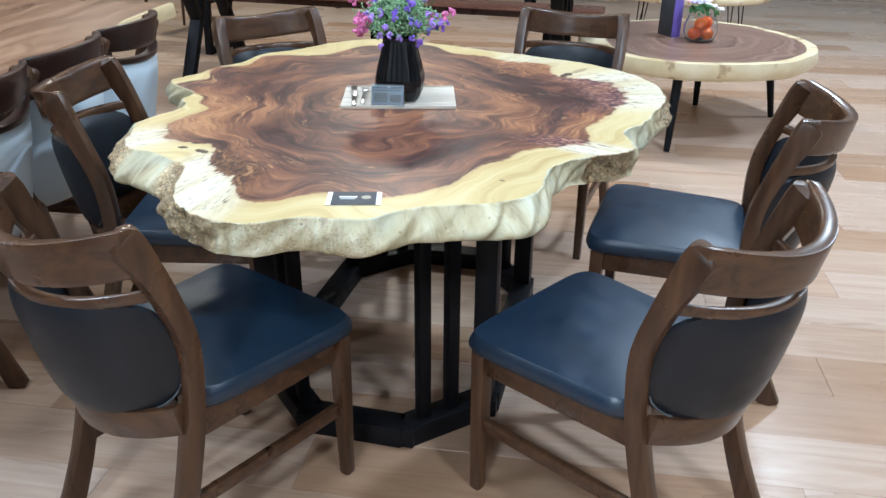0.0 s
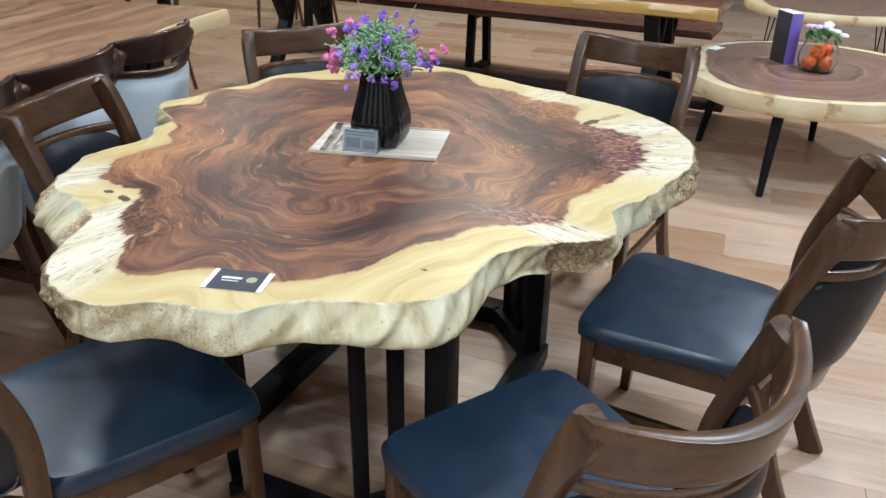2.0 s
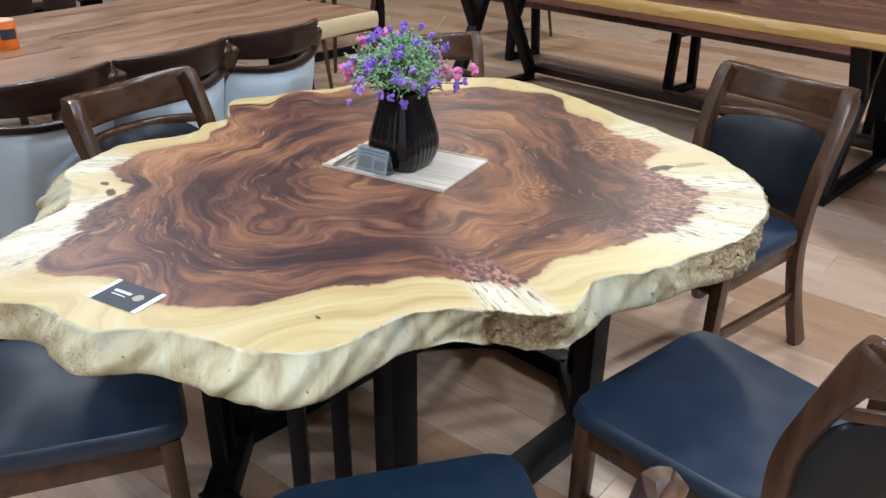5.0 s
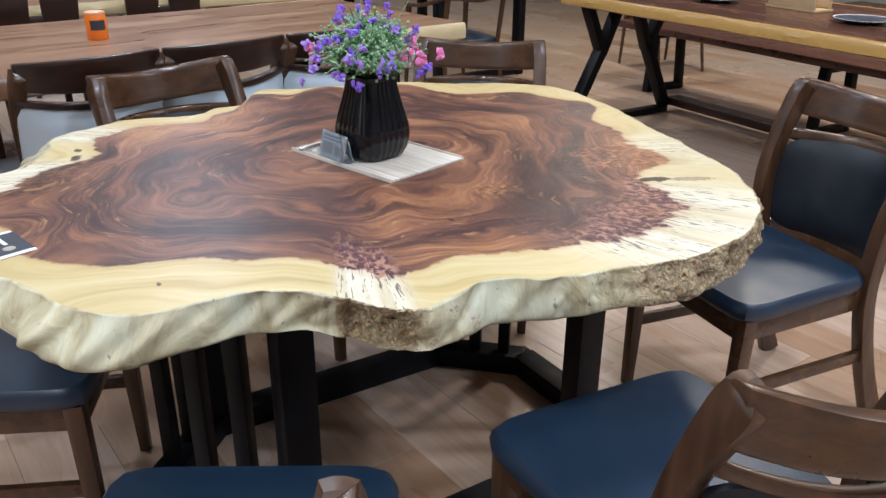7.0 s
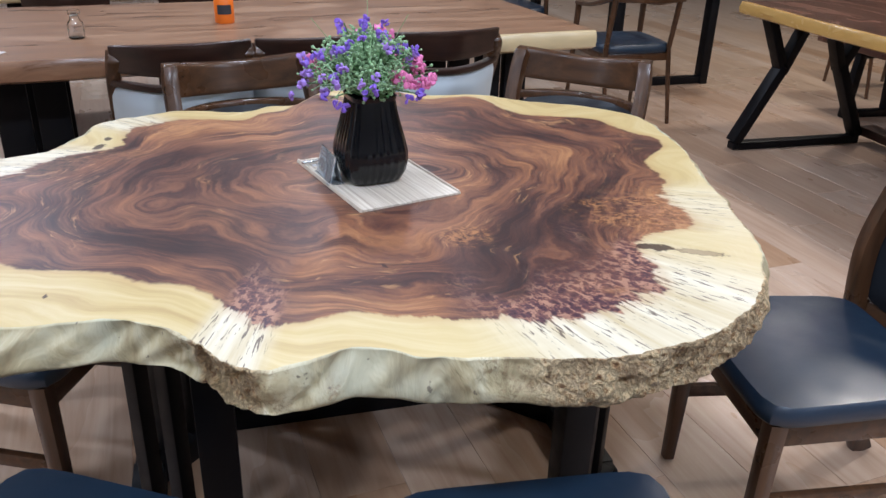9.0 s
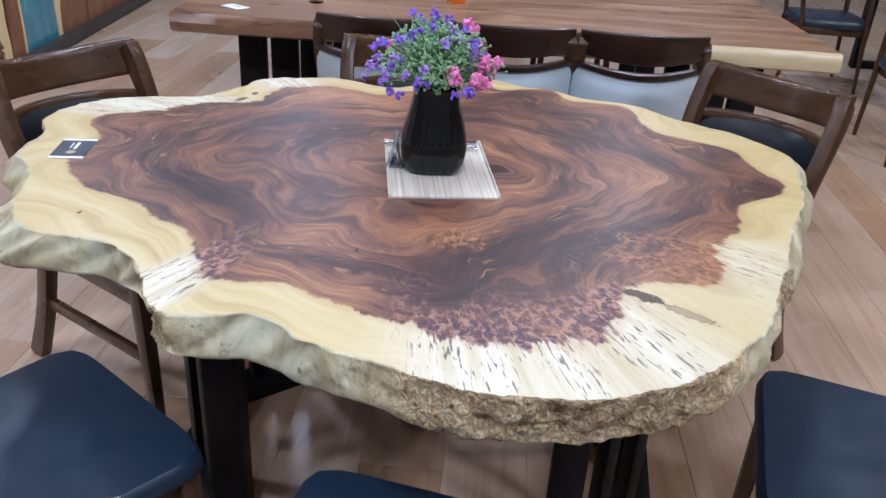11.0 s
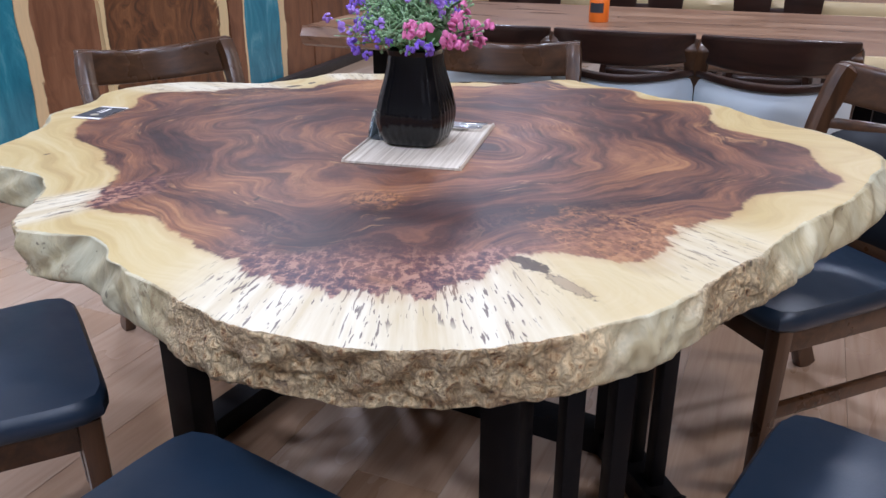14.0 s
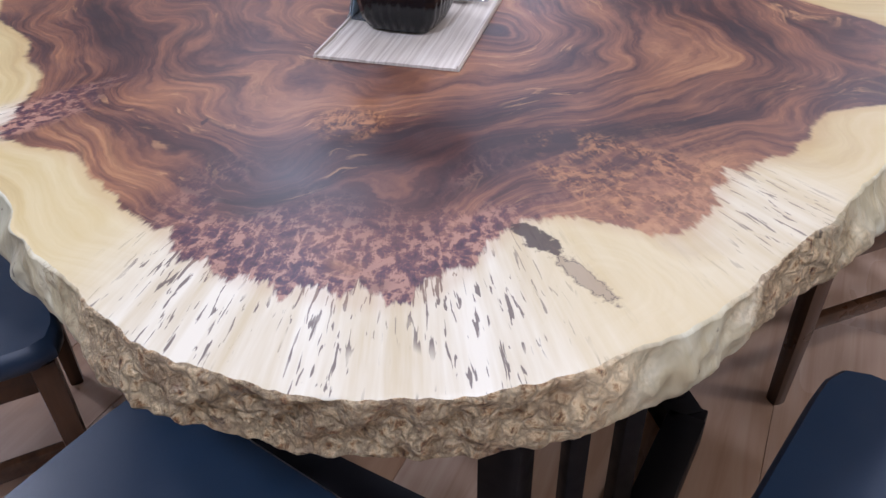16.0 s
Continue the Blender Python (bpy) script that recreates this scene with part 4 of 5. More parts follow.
def table_mat():
    mat = thing("place_mat", pose(*MAT_AT, TOP, 0, 0, MAT_TURN), "woven straw place mat lying on the slab table", "place mat")
    nx, ny = 40, 30
    bm = bmesh.new()
    g = [[[bm.verts.new((0.312 * (i / nx - 0.5), 0.214 * (j / ny - 0.5), z + 0.0012 * math.sin(j * math.pi) + (0.0015 * noise.noise(Vector((i * 0.2, j * 0.2, 1))) if z > 0.002 else 0)))
           for z in (0.0005, 0.0045)] for j in range(ny + 1)] for i in range(nx + 1)]
    for i in range(nx):
        for j in range(ny):
            bm.faces.new((g[i][j][1], g[i + 1][j][1], g[i + 1][j + 1][1], g[i][j + 1][1]))
            bm.faces.new((g[i][j][0], g[i][j + 1][0], g[i + 1][j + 1][0], g[i + 1][j][0]))
    for i in range(nx):
        bm.faces.new((g[i][0][0], g[i + 1][0][0], g[i + 1][0][1], g[i][0][1]))
        bm.faces.new((g[i][ny][1], g[i + 1][ny][1], g[i + 1][ny][0], g[i][ny][0]))
    for j in range(ny):
        bm.faces.new((g[0][j][1], g[0][j + 1][1], g[0][j + 1][0], g[0][j][0]))
        bm.faces.new((g[nx][j][0], g[nx][j + 1][0], g[nx][j + 1][1], g[nx][j][1]))
    part("weave", bm, STRAW, mat)
    part("hem", joined(bar((-0.155, 0.104, 0.0058), (0.155, 0.104, 0.0058), 0.004, 0.005, 0.001), bar((-0.155, -0.104, 0.0058), (0.155, -0.104, 0.0058), 0.004, 0.005, 0.001)), STRAW, mat)


table_mat()


def vase():
    v = thing("vase", pose(0.285, 2.795, TOP + 0.0065, 0, 0, 10), "glossy black ribbed square ceramic vase on the place mat", "vase")
    prof = [(0.039, 0.0), (0.046, 0.004), (0.0525, 0.022), (0.056, 0.045), (0.0555, 0.062), (0.051, 0.088), (0.0445, 0.116), (0.0395, 0.142), (0.038, 0.161), (0.0395, 0.170), (0.0365, 0.172), (0.033, 0.163), (0.032, 0.125)]
    sides = 112

    def squared(rows, floor):
        bm = bmesh.new()
        rings = []
        for h, z in rows:
            ring = []
            for k in range(sides):
                a = 2 * math.pi * k / sides
                c, s = math.cos(a), math.sin(a)
                q = 1.15 / (abs(c) ** 4.4 + abs(s) ** 4.4) ** (1 / 4.4)
                rib = 1 + 0.022 * (k % 4 < 2) * (0.01 < z < 0.16)
                ring.append(bm.verts.new((h * c * q * rib, h * s * q * rib, z)))
            rings.append(ring)
        for a, b in zip(rings, rings[1:]):
            for k in range(sides):
                bm.faces.new((a[k], a[(k + 1) % sides], b[(k + 1) % sides], b[k]))
        if floor:
            bm.faces.new(rings[0][::-1])
        else:
            bm.faces.new(rings[-1])
        return bm
    part("body", squared(prof[:9], True), EBONY, v)
    part("lip", squared(prof[8:], False), EBONY, v, "smooth black rim")
    # the bunch: stems, leaves and small heads fanned out over the neck
    rng = random.Random(5)
    stems, sprigs, leaves = [], [], []
    heads = {"purple": [], "lilac": [], "pink": []}
    top = Vector((0, 0, 0.160))

    def fan(tilt, reach, az):
        d = Vector((math.sin(tilt) * math.cos(az), math.sin(tilt) * math.sin(az), math.cos(tilt)))
        mid = top + d * reach * 0.5 + Vector((0, 0, 0.012))
        return [top + d * 0.0, mid, top + d * reach]

    def bloom(at, size, petals):
        bms = []
        for p in range(petals):
            bm = bmesh.new()
            bmesh.ops.create_icosphere(bm, subdivisions=1, radius=size * rng.uniform(0.42, 0.6))
            d = Vector((rng.gauss(0, 1), rng.gauss(0, 1), rng.gauss(0.3, 1))).normalized() * size * 0.55
            bm.transform(Matrix.Translation(at + d) @ Euler([rng.uniform(0, 6) for _ in range(3)]).to_matrix().to_4x4() @ Matrix.Diagonal((1, 0.8, 0.45, 1)))
            bms.append(bm)
        return joined(*bms)

    for k in range(46):
        az = k * 2.39996 + rng.uniform(-0.2, 0.2)
        tilt = math.sqrt((k + 0.5) / 46) * 1.40
        reach = rng.uniform(0.092, 0.152) * (1.06 - 0.08 * tilt)
        line = fan(tilt, reach, az)
        stems.append(rod(line, 0.0011, 5))
        side = math.cos(az - 2.0)
        kind = "pink" if (tilt > 0.75 and side > -0.3 and rng.random() < 0.75) else ("lilac" if rng.random() < 0.35 else "purple")
        n = rng.choice((1, 2, 3)) if kind != "pink" else 2
        for j in range(n):
            off = Vector((rng.gauss(0, 0.013), rng.gauss(0, 0.013), rng.gauss(0, 0.010)))
            heads[kind].append(bloom(line[-1] + off, 0.0115 if kind != "pink" else 0.0165, 6 if kind != "pink" else 8))
    for k in range(300):
        az, tilt = rng.uniform(0, 6.283), rng.uniform(0.05, 1.25)
        reach = rng.uniform(0.05, 0.12)
        p = fan(tilt, reach, az)[-1]
        for j in range(5):
            q = p + Vector((rng.gauss(0, 0.013), rng.gauss(0, 0.013), rng.gauss(0.006, 0.010)))
            sprigs.append(rod([p, (p + q) / 2 + Vector((0, 0, 0.002)), q], 0.0009, 3))
            bud = bmesh.new()
            bmesh.ops.create_icosphere(bud, subdivisions=1, radius=rng.uniform(0.002, 0.004))
            bud.transform(Matrix.Translation(q))
            sprigs.append(bud)
    for k in range(34):
        az, tilt = rng.uniform(0, 6.283), rng.uniform(0.1, 1.5)
        p = fan(tilt, rng.uniform(0.03, 0.09), az)[-1]
        bm = bmesh.new()
        L, W = rng.uniform(0.03, 0.05), rng.uniform(0.010, 0.016)
        row = [[bm.verts.new((L * t, W * math.sin(math.pi * min(0.97, t + 0.03)) * w, 0.006 * math.sin(math.pi * t) + 0.003 * abs(w))) for w in (-1, 0, 1)] for t in (0, 0.25, 0.5, 0.75, 1)]
        for a, b in zip(row, row[1:]):
            for j in range(2):
                bm.faces.new((a[j], b[j], b[j + 1], a[j + 1]))
        bm.transform(Matrix.Translation(p) @ Euler((rng.uniform(-0.6, 0.6), rng.uniform(-1.2, 0.1), az)).to_matrix().to_4x4())
        leaves.append(bm)
    for az, tilt, reach in ((0.4, 0.5, 0.19), (2.6, 0.35, 0.20), (4.4, 0.6, 0.185), (5.4, 1.3, 0.16)):
        sprigs.append(rod(fan(tilt, reach, az), 0.0006, 4))
    bunch = new("flower_bunch")
    bunch.matrix_basis = pose(0.285, 2.792, TOP + 0.0065, 0, 0, 20)
    tagged(bunch, "bunch of purple and pink artificial flowers in the vase", "flowers")
    tagged(part("stalk_tuft", joined(*stems), LEAF, bunch), kind="stuff")
    tagged(part("foliage", joined(*sprigs), SPRIG, bunch), kind="stuff")
    for bm in leaves:
        part("leaf", bm, LEAF, bunch)
    for nm, mt in (("purple", PURPLE), ("lilac", LILAC), ("pink", PINK)):
        for bm in heads[nm]:
            part("blossom", bm, mt, bunch, nm + " blossom")


vase()


def cutlery():
    spoon = thing("fork", pose(0.185, 2.775, TOP + 0.0075, 0, 0, 105), "steel table fork lying on the place mat", "fork")
    part("handle", bar((-0.09, 0, 0.002), (0.045, 0, 0.0035), 0.009, 0.0022, 0.0009), STEEL, spoon)
    part("head", joined(box(0.028, 0.020, 0.002, (0.055, 0, 0.004), 0.0008), *[bar((0.066, y, 0.004), (0.098, y, 0.005), 0.0028, 0.0018, 0.0005) for y in (-0.0085, -0.0028, 0.0028, 0.0085)]), STEEL, spoon)
    knife = thing("knife", pose(0.160, 2.765, TOP + 0.0075, 0, 0, 108), "steel table knife lying beside the fork", "knife")
    part("handle", bar((-0.10, 0, 0.003), (-0.01, 0, 0.003), 0.012, 0.005, 0.002), STEEL, knife)
    part("blade", bar((-0.012, 0, 0.003), (0.105, 0.002, 0.003), 0.017, 0.0016, 0.0006), STEEL, knife)


cutlery()


def bars_on(parent, rows, mat, z):
    for x, y, w, h in rows:
        part("print_bar", box(w, h, 0.0006, (x, y, z), 0), mat, parent, "", False)


def holder():
    h = thing("card_holder", pose(0.276, 2.700, TOP + 0.0045, 0, 0, MAT_TURN - 6), "clear acrylic card holder with a printed card", "card holder")
    tilt = pose(0, 0, 0, -14, 0, 0)
    a = box(0.088, 0.003, 0.058, (0, 0, 0.030), 0.0008)
    a.transform(tilt)
    part("front_plate", a, ACRYLIC, h)
    b = box(0.082, 0.0012, 0.050, (0, 0.003, 0.030), 0)
    b.transform(tilt)
    card = part("card", b, plain("pale_card", (0.34, 0.42, 0.48), 0.5, 0.0, 0.15), h, "pale blue printed photo card", False)
    for x, z, w, hh in ((0.0, 0.050, 0.074, 0.004), (0.0, 0.043, 0.070, 0.003), (-0.018, 0.024, 0.036, 0.024), (0.022, 0.022, 0.030, 0.020)):
        p = box(w, 0.0006, hh, (x, 0.0019, z), 0)
        p.transform(tilt)
        part("print_bar", p, plain("card_print", (0.10, 0.13, 0.17) if z > 0.03 else (0.16, 0.17, 0.17), 0.5), card, "", False)
    part("foot_plate", box(0.088, 0.034, 0.003, (0, 0.014, 0.0019), 0.0008), ACRYLIC, h)
    c = box(0.088, 0.003, 0.046, (0, 0.022, 0.024), 0.0008, pose(0, 0, 0, 12, 0, 0))
    part("back_plate", c, ACRYLIC, h)


holder()

sign = thing("table_card", pose(0.4035, 2.072, TOP + 0.0005, 0, 0, 15), "dark grey card with white ends lying on slab rim", "card")
part("paper", box(0.108, 0.066, 0.0012, (0, 0, 0.0008), 0), WHITE, sign, "", False)
ink = part("ink_field", box(0.088, 0.066, 0.0012, (0, 0, 0.0014), 0), CHARCOAL, sign, "dark printed field", False)
bars_on(ink, ((-0.012, 0.004, 0.036, 0.006), (-0.012, -0.006, 0.030, 0.002)), WHITE, 0.0026)
ringlet = bmesh.new()
bmesh.ops.create_circle(ringlet, cap_ends=True, segments=24, radius=0.0095)
ringlet.transform(Matrix.Translation((0.024, 0.002, 0.0026)))
part("emblem", ringlet, plain("card_emblem", (0.40, 0.36, 0.27), 0.5), ink, "", False)

# ---- on the long table ----


def candle(at):
    c = thing("candle_jar", pose(*at), "orange plastic jar with black label on long table", "jar")
    part("jar", turned([(0.034, 0), (0.036, 0.004), (0.036, 0.083), (0.033, 0.088), (0.0, 0.088)][:-1]), ORANGE, c)
    part("lid", turned([(0.035, 0.088), (0.035, 0.094), (0.028, 0.097)]), plain("peach_lid", (0.80, 0.42, 0.24), 0.5), c)
    lab = bmesh.new()
    n = 14
    cols = [[lab.verts.new((0.0366 * math.cos(a), 0.0366 * math.sin(a), z)) for z in (0.034, 0.068)] for a in [(-0.75 + 1.5 * i / n) for i in range(n + 1)]]
    for a, b in zip(cols, cols[1:]):
        lab.faces.new((a[0], b[0], b[1], a[1]))
    part("label", lab, CHARCOAL, c, "black paper label")


candle((-1.415, 2.57, 0.785))
bt = thing("glass_bottle", pose(-1.16, 2.085, 0.785), "small clear glass bottle on the long table", "bottle")
part("body", turned([(0.022, 0), (0.026, 0.003), (0.027, 0.03), (0.025, 0.05), (0.016, 0.062), (0.014, 0.074), (0.019, 0.078), (0.020, 0.092), (0.016, 0.094), (0.012, 0.07), (0.022, 0.045), (0.022, 0.006)]), GLASS, bt)
pc = thing("price_card", pose(-0.95, 1.855, 0.7855, 0, 0, 62), "small white price card lying on the long table", "card")
part("paper", box(0.09, 0.055, 0.0015, (0, 0, 0.001), 0), WHITE, pc, "", False)
part("print_bar", box(0.05, 0.006, 0.0008, (0, 0.008, 0.002), 0), plain("grey_print", (0.30, 0.42, 0.50), 0.6), pc, "", False)

# ---- a second long table with dark chairs, and a third behind ----
lt_b = thing("long_table", pose(-2.95, 2.52, 0, 0, 0, turn_long - 2.3), "second brown live-edge slab table behind dark chairs", "dining table")
part("tabletop", plank_top(2.5, 1.0, 0.79, 0.07, LONGWOOD, 0.012, 0.02, "Y", 14.0), LONGWOOD, lt_b)
for y in (-0.9, 0.9):
    frame_leg("leg", 0.30, 0.72, lt_b, (0, y, 0), "Y", 0.10, 0.05)


def panel_chair(m):
    c = thing("panel_back_chair", m, "dark stained wooden chair with a split two-panel back", "chair", "dark chairs at the second table")
    part("seat", cushion(squircle(0.42, 0.40, -0.18, 0.22), 0.41, 0.45, 0.008), WENGE, c)
    for s in (-1, 1):
        part("leg", swept([(s * 0.18, 0.19, 0.41), (s * 0.18, 0.19, 0.0)], [0.036, 0.028], [0.036, 0.028]), WENGE, c)
        part("back_post", swept([(s * 0.17, -0.24, 0.0), (s * 0.17, -0.18, 0.42), (s * 0.13, -0.22, 0.70)], 0.032, 0.032), WENGE, c)
        p = bmesh.new()
        top_w, low_w = 0.168, 0.145
        vs = [p.verts.new((s * 0.105 + k * (top_w if z > 0.8 else low_w) / 2, y + (0.80 - z) * 0.12 - 0.225, z)) for z in (0.66, 0.875) for k in (-1, 1) for y in (-0.010, 0.010)]
        bmesh.ops.convex_hull(p, input=vs)
        part("back_panel", softened(p, 0.004), WENGE, c)
    part("back_rail", box(0.30, 0.018, 0.035, (0, -0.218, 0.745), 0.003), WENGE, c)
    return c


def facing(x, y, deg):
    return pose(x, y, 0, 0, 0, deg)


pcs = [(-2.255, 1.88), (-2.315, 2.45), (-2.40, 3.03)]
pfirst = panel_chair(facing(pcs[0][0] - 0.22, pcs[0][1], 97))
for x, y in pcs[1:]:
    copy_thing(pfirst, facing(x - 0.22, y, 97))

bowl = thing("bowl", pose(-3.25, 2.56, 0.785), "round orange bowl standing on the second long table", "bowl")
part("body", turned([(0.05, 0), (0.08, 0.012), (0.105, 0.045), (0.11, 0.075), (0.105, 0.075), (0.098, 0.047), (0.07, 0.018), (0.01, 0.014)]), ORANGE, bowl)
far_t = thing("resin_table", pose(-4.95, 3.2, 0, 0, 0, turn_long - 4), "far table with a bright cyan resin edge", "dining table")
part("tabletop", plank_top(2.3, 0.9, 0.79, 0.06, LONGWOOD, 0.008, 0.03, "Y", 20.0, (0, 0)), LONGWOOD, far_t)
part("resin_edge", box(0.05, 2.3, 0.062, (0.475, 0, 0.762), 0.006), CYANCLOTH, far_t, "cyan resin edge strip")
for y in (-0.85, 0.85):
    frame_leg("leg", 0.28, 0.73, far_t, (0, y, 0), "Y", 0.08, 0.05)
for y in (2.75, 3.35):
    copy_thing(pfirst, facing(-4.45, y, 97))

# ---- leaning slabs along the side ----
WALL_O, WALL_D = Vector((-0.98, 0.10)), Vector((-0.985, -0.17)).normalized()
WALL_TURN = math.degrees(math.atan2(WALL_D.y, WALL_D.x))


def on_wall(s, back=0.0):
    p = WALL_O + WALL_D * s + Vector((WALL_D.y, -WALL_D.x)) * -back
    return p


plinth_mid = on_wall(2.2, 0.0)
pl = part("plinth", box(6.4, 0.5, 0.07, (0, 0, 0.035), 0.006), PLINTH)
pl.matrix_basis = pose(plinth_mid.x + 0.03, plinth_mid.y - 0.16, 0, 0, 0, WALL_TURN)
tagged(pl, "low black plinth under the leaning timber slabs", "plinth", kind="structure")


def slab_board(s0, s1, mat, label, seed, sap=(0.04, 0.04), height=2.3, thick=0.05, resin=None):
    """An upright live-edge slab standing on the plinth between two places along the wall."""
    w = s1 - s0
    mid = on_wall((s0 + s1) / 2)
    ob = thing("timber_slab", pose(mid.x, mid.y, 0.07, 0, 0, WALL_TURN), label, "timber slab", "slabs along the side")

    def strip(u0, u1, sl, sr, seed2, z0=0.0):
        bm = bmesh.new()
        lay = bm.verts.layers.float.new("sap")
        nz, nx = 40, 16
        g = {}
        for i in range(nz + 1):
            z = height * i / nz
            a = u0 + (edge_wander(z * 1.2, seed2, 0.035) if sl else 0)
            b = u1 + (edge_wander(z * 1.2, seed2 + 5, 0.035) if sr else 0)
            for j in range(nx + 1):
                x = a + (b - a) * j / nx
                k = 0.0
                if sl:
                    k = max(k, 1 - (x - a) / (2 * sl))
                if sr:
                    k = max(k, 1 - (b - x) / (2 * sr))
                for f, y in ((0, -thick / 2), (1, thick / 2)):
                    v = bm.verts.new((x, y, z))
                    v[lay] = k
                    g[i, j, f] = v
        for i in range(nz):
            for j in range(nx):
                bm.faces.new((g[i, j, 0], g[i, j + 1, 0], g[i + 1, j + 1, 0], g[i + 1, j, 0]))
                bm.faces.new((g[i, j, 1], g[i + 1, j, 1], g[i + 1, j + 1, 1], g[i, j + 1, 1]))
            for j in (0, nx):
                bm.faces.new((g[i, j, 0], g[i + 1, j, 0], g[i + 1, j, 1], g[i, j, 1]))
        for i in (0, nz):
            for j in range(nx):
                bm.faces.new((g[i, j, 0], g[i, j, 1], g[i, j + 1, 1], g[i, j + 1, 0]))
        bmesh.ops.recalc_face_normals(bm, faces=bm.faces[:])
        return bm

    if resin is None:
        part("board", strip(-w / 2, w / 2, sap[0], sap[1], seed), mat, ob)
    else:
        r0, r1 = resin[0] - (s0 + s1) / 2, resin[1] - (s0 + s1) / 2
        part("board", strip(-w / 2, r0, 0, sap[0], seed), mat, ob)
        part("board", strip(r1, w / 2, sap[1], 0, seed + 2), mat, ob)
        part("resin_river", box(r1 - r0 + 0.10, thick * 0.8, height, ((r0 + r1) / 2, 0, height / 2), 0), RESIN, ob, "glossy cyan resin river", False)
    return ob


slab_board(-1.05, 0.24, SLABBROWN, "brown timber slab with a cyan resin river", 2.0, (0.05, 0.07), resin=(-0.62, -0.24))
slab_board(0.27, 1.37, SLABDARK, "dark figured timber slab with pale sapwood edge", 5.0, (0.03, 0.10))
slab_board(1.39, 2.47, SLABBROWN, "river slab of dark timber and cyan resin", 9.0, (0.02, 0.07), resin=(1.56, 2.0))
slab_board(2.49, 3.9, SLABBROWN, "broad brown timber slab with one pale edge", 13.0, (0.0, 0.10))
slab_board(3.92, 5.3, SLABDARK, "dark brown timber slab leaning on the wall", 17.0, (0.05, 0.05))
rack = part("slab_rack", joined(box(6.6, 0.06, 0.08, (0, -0.075, 2.0), 0.004), *[box(0.06, 0.06, 2.3, (x, -0.14, 1.15), 0.004) for x in (-3.2, -1.6, 0, 1.6, 3.2)]), PLINTH)
rack.matrix_basis = pose(on_wall(2.2).x, on_wall(2.2).y, 0, 0, 0, WALL_TURN) @ pose(0, 0, 0, 0, 0, 180) @ Matrix.Translation((0, 0.0, 0))
tagged(rack, "black timber rack behind the upright slabs", "rack")

# ---- the trestle table and its benches ----
tt = thing("trestle_table", pose(-0.57, 5.62, 0, 0, 0, -0.5), "live-edge plank table with amber edge on black Y-shaped legs", "dining table")
part("tabletop", plank_top(2.68, 0.98, 0.76, 0.062, TRESTLEWOOD, 0.018, 0.03, "X", 31.0), TRESTLEWOOD, tt)


def y_leg(parent, x):
    for s in (-1, 1):
        mid = -0.06
        foot, knee = Vector((x, mid + s * 0.39, 0.04)), Vector((x, mid + s * 0.18, 0.44))
        bms = [bar(foot, knee, 0.05, 0.075, up=(1, 0, 0)), bar(knee - Vector((0, s * 0.005, 0.03)), (x, mid + s * 0.31, 0.695), 0.048, 0.07, up=(1, 0, 0)), bar(knee - Vector((0, -s * 0.005, 0.03)), (x, mid + s * 0.065, 0.695), 0.046, 0.07, up=(1, 0, 0))]
        part("leg", joined(*bms), IRON, parent)
    part("foot_bar", bar((x, -0.46, 0.02), (x, 0.34, 0.02), 0.06, 0.04), IRON, parent)


y_leg(tt, -1.25)
y_leg(tt, 1.02)
part("foot_rail", softened(box(2.60, 0.11, 0.05, (0.05, 0.40, 0.066), 0), 0.006), WENGE, tt, "dark wooden foot rail")


def bench(m, length, label):
    b = thing("bench", m, label, "bench", "benches at the trestle table")
    part("seat", softened(box(length, 0.36, 0.045, (0, 0, 0.4275), 0), 0.006), BENCHWOOD, b)
    for x in ((-length / 2 + 0.35, length / 2 - 0.35) if length < 3 else (-length / 2 + 0.35, 0.05, length / 2 - 0.35)):
        part("leg", joined(bar((x, -0.15, 0), (x, -0.12, 0.405), 0.05, 0.05), bar((x, 0.15, 0), (x, 0.12, 0.405), 0.05, 0.05), bar((x, -0.15, 0.022), (x, 0.15, 0.022), 0.048, 0.044), bar((x, -0.12, 0.385), (x, 0.12, 0.385), 0.046, 0.038)), IRON, b)
    return b


bench(pose(-0.98, 6.38, 0, 0, 0, -1.5), 3.25, "dark reddish wooden bench on black iron legs")
far_bench = bench(pose(-1.1, 8.6, 0, 0, 0, -3), 2.6, "long wooden bench standing further behind the trestle table")
far_tt = thing("trestle_table", pose(-1.0, 9.4, 0, 0, 0, -3), "distant plank table on black legs", "dining table")
part("tabletop", plank_top(2.8, 0.9, 0.76, 0.06, TRESTLEWOOD, 0.015, 0.03, "X", 41.0), TRESTLEWOOD, far_tt)
for x in (-1.1, 1.1):
    frame_leg("leg", 0.36, 0.70, far_tt, (x, 0, 0), "X", 0.07, 0.06)


def plate(at):
    p = thing("plate", pose(*at), "shallow dark plate with white rim on the table", "plate", "plates on the trestle table")
    part("dish", turned([(0.06, 0), (0.075, 0.004), (0.118, 0.016), (0.122, 0.019), (0.116, 0.019), (0.074, 0.008), (0.01, 0.006)], 32), plain("slate_glaze", (0.05, 0.06, 0.08), 0.25), p)
    part("rim", hoop([(0.117, 0.0185), (0.1225, 0.0195), (0.1225, 0.021), (0.117, 0.0205)], 32), WHITE, p)
    return p


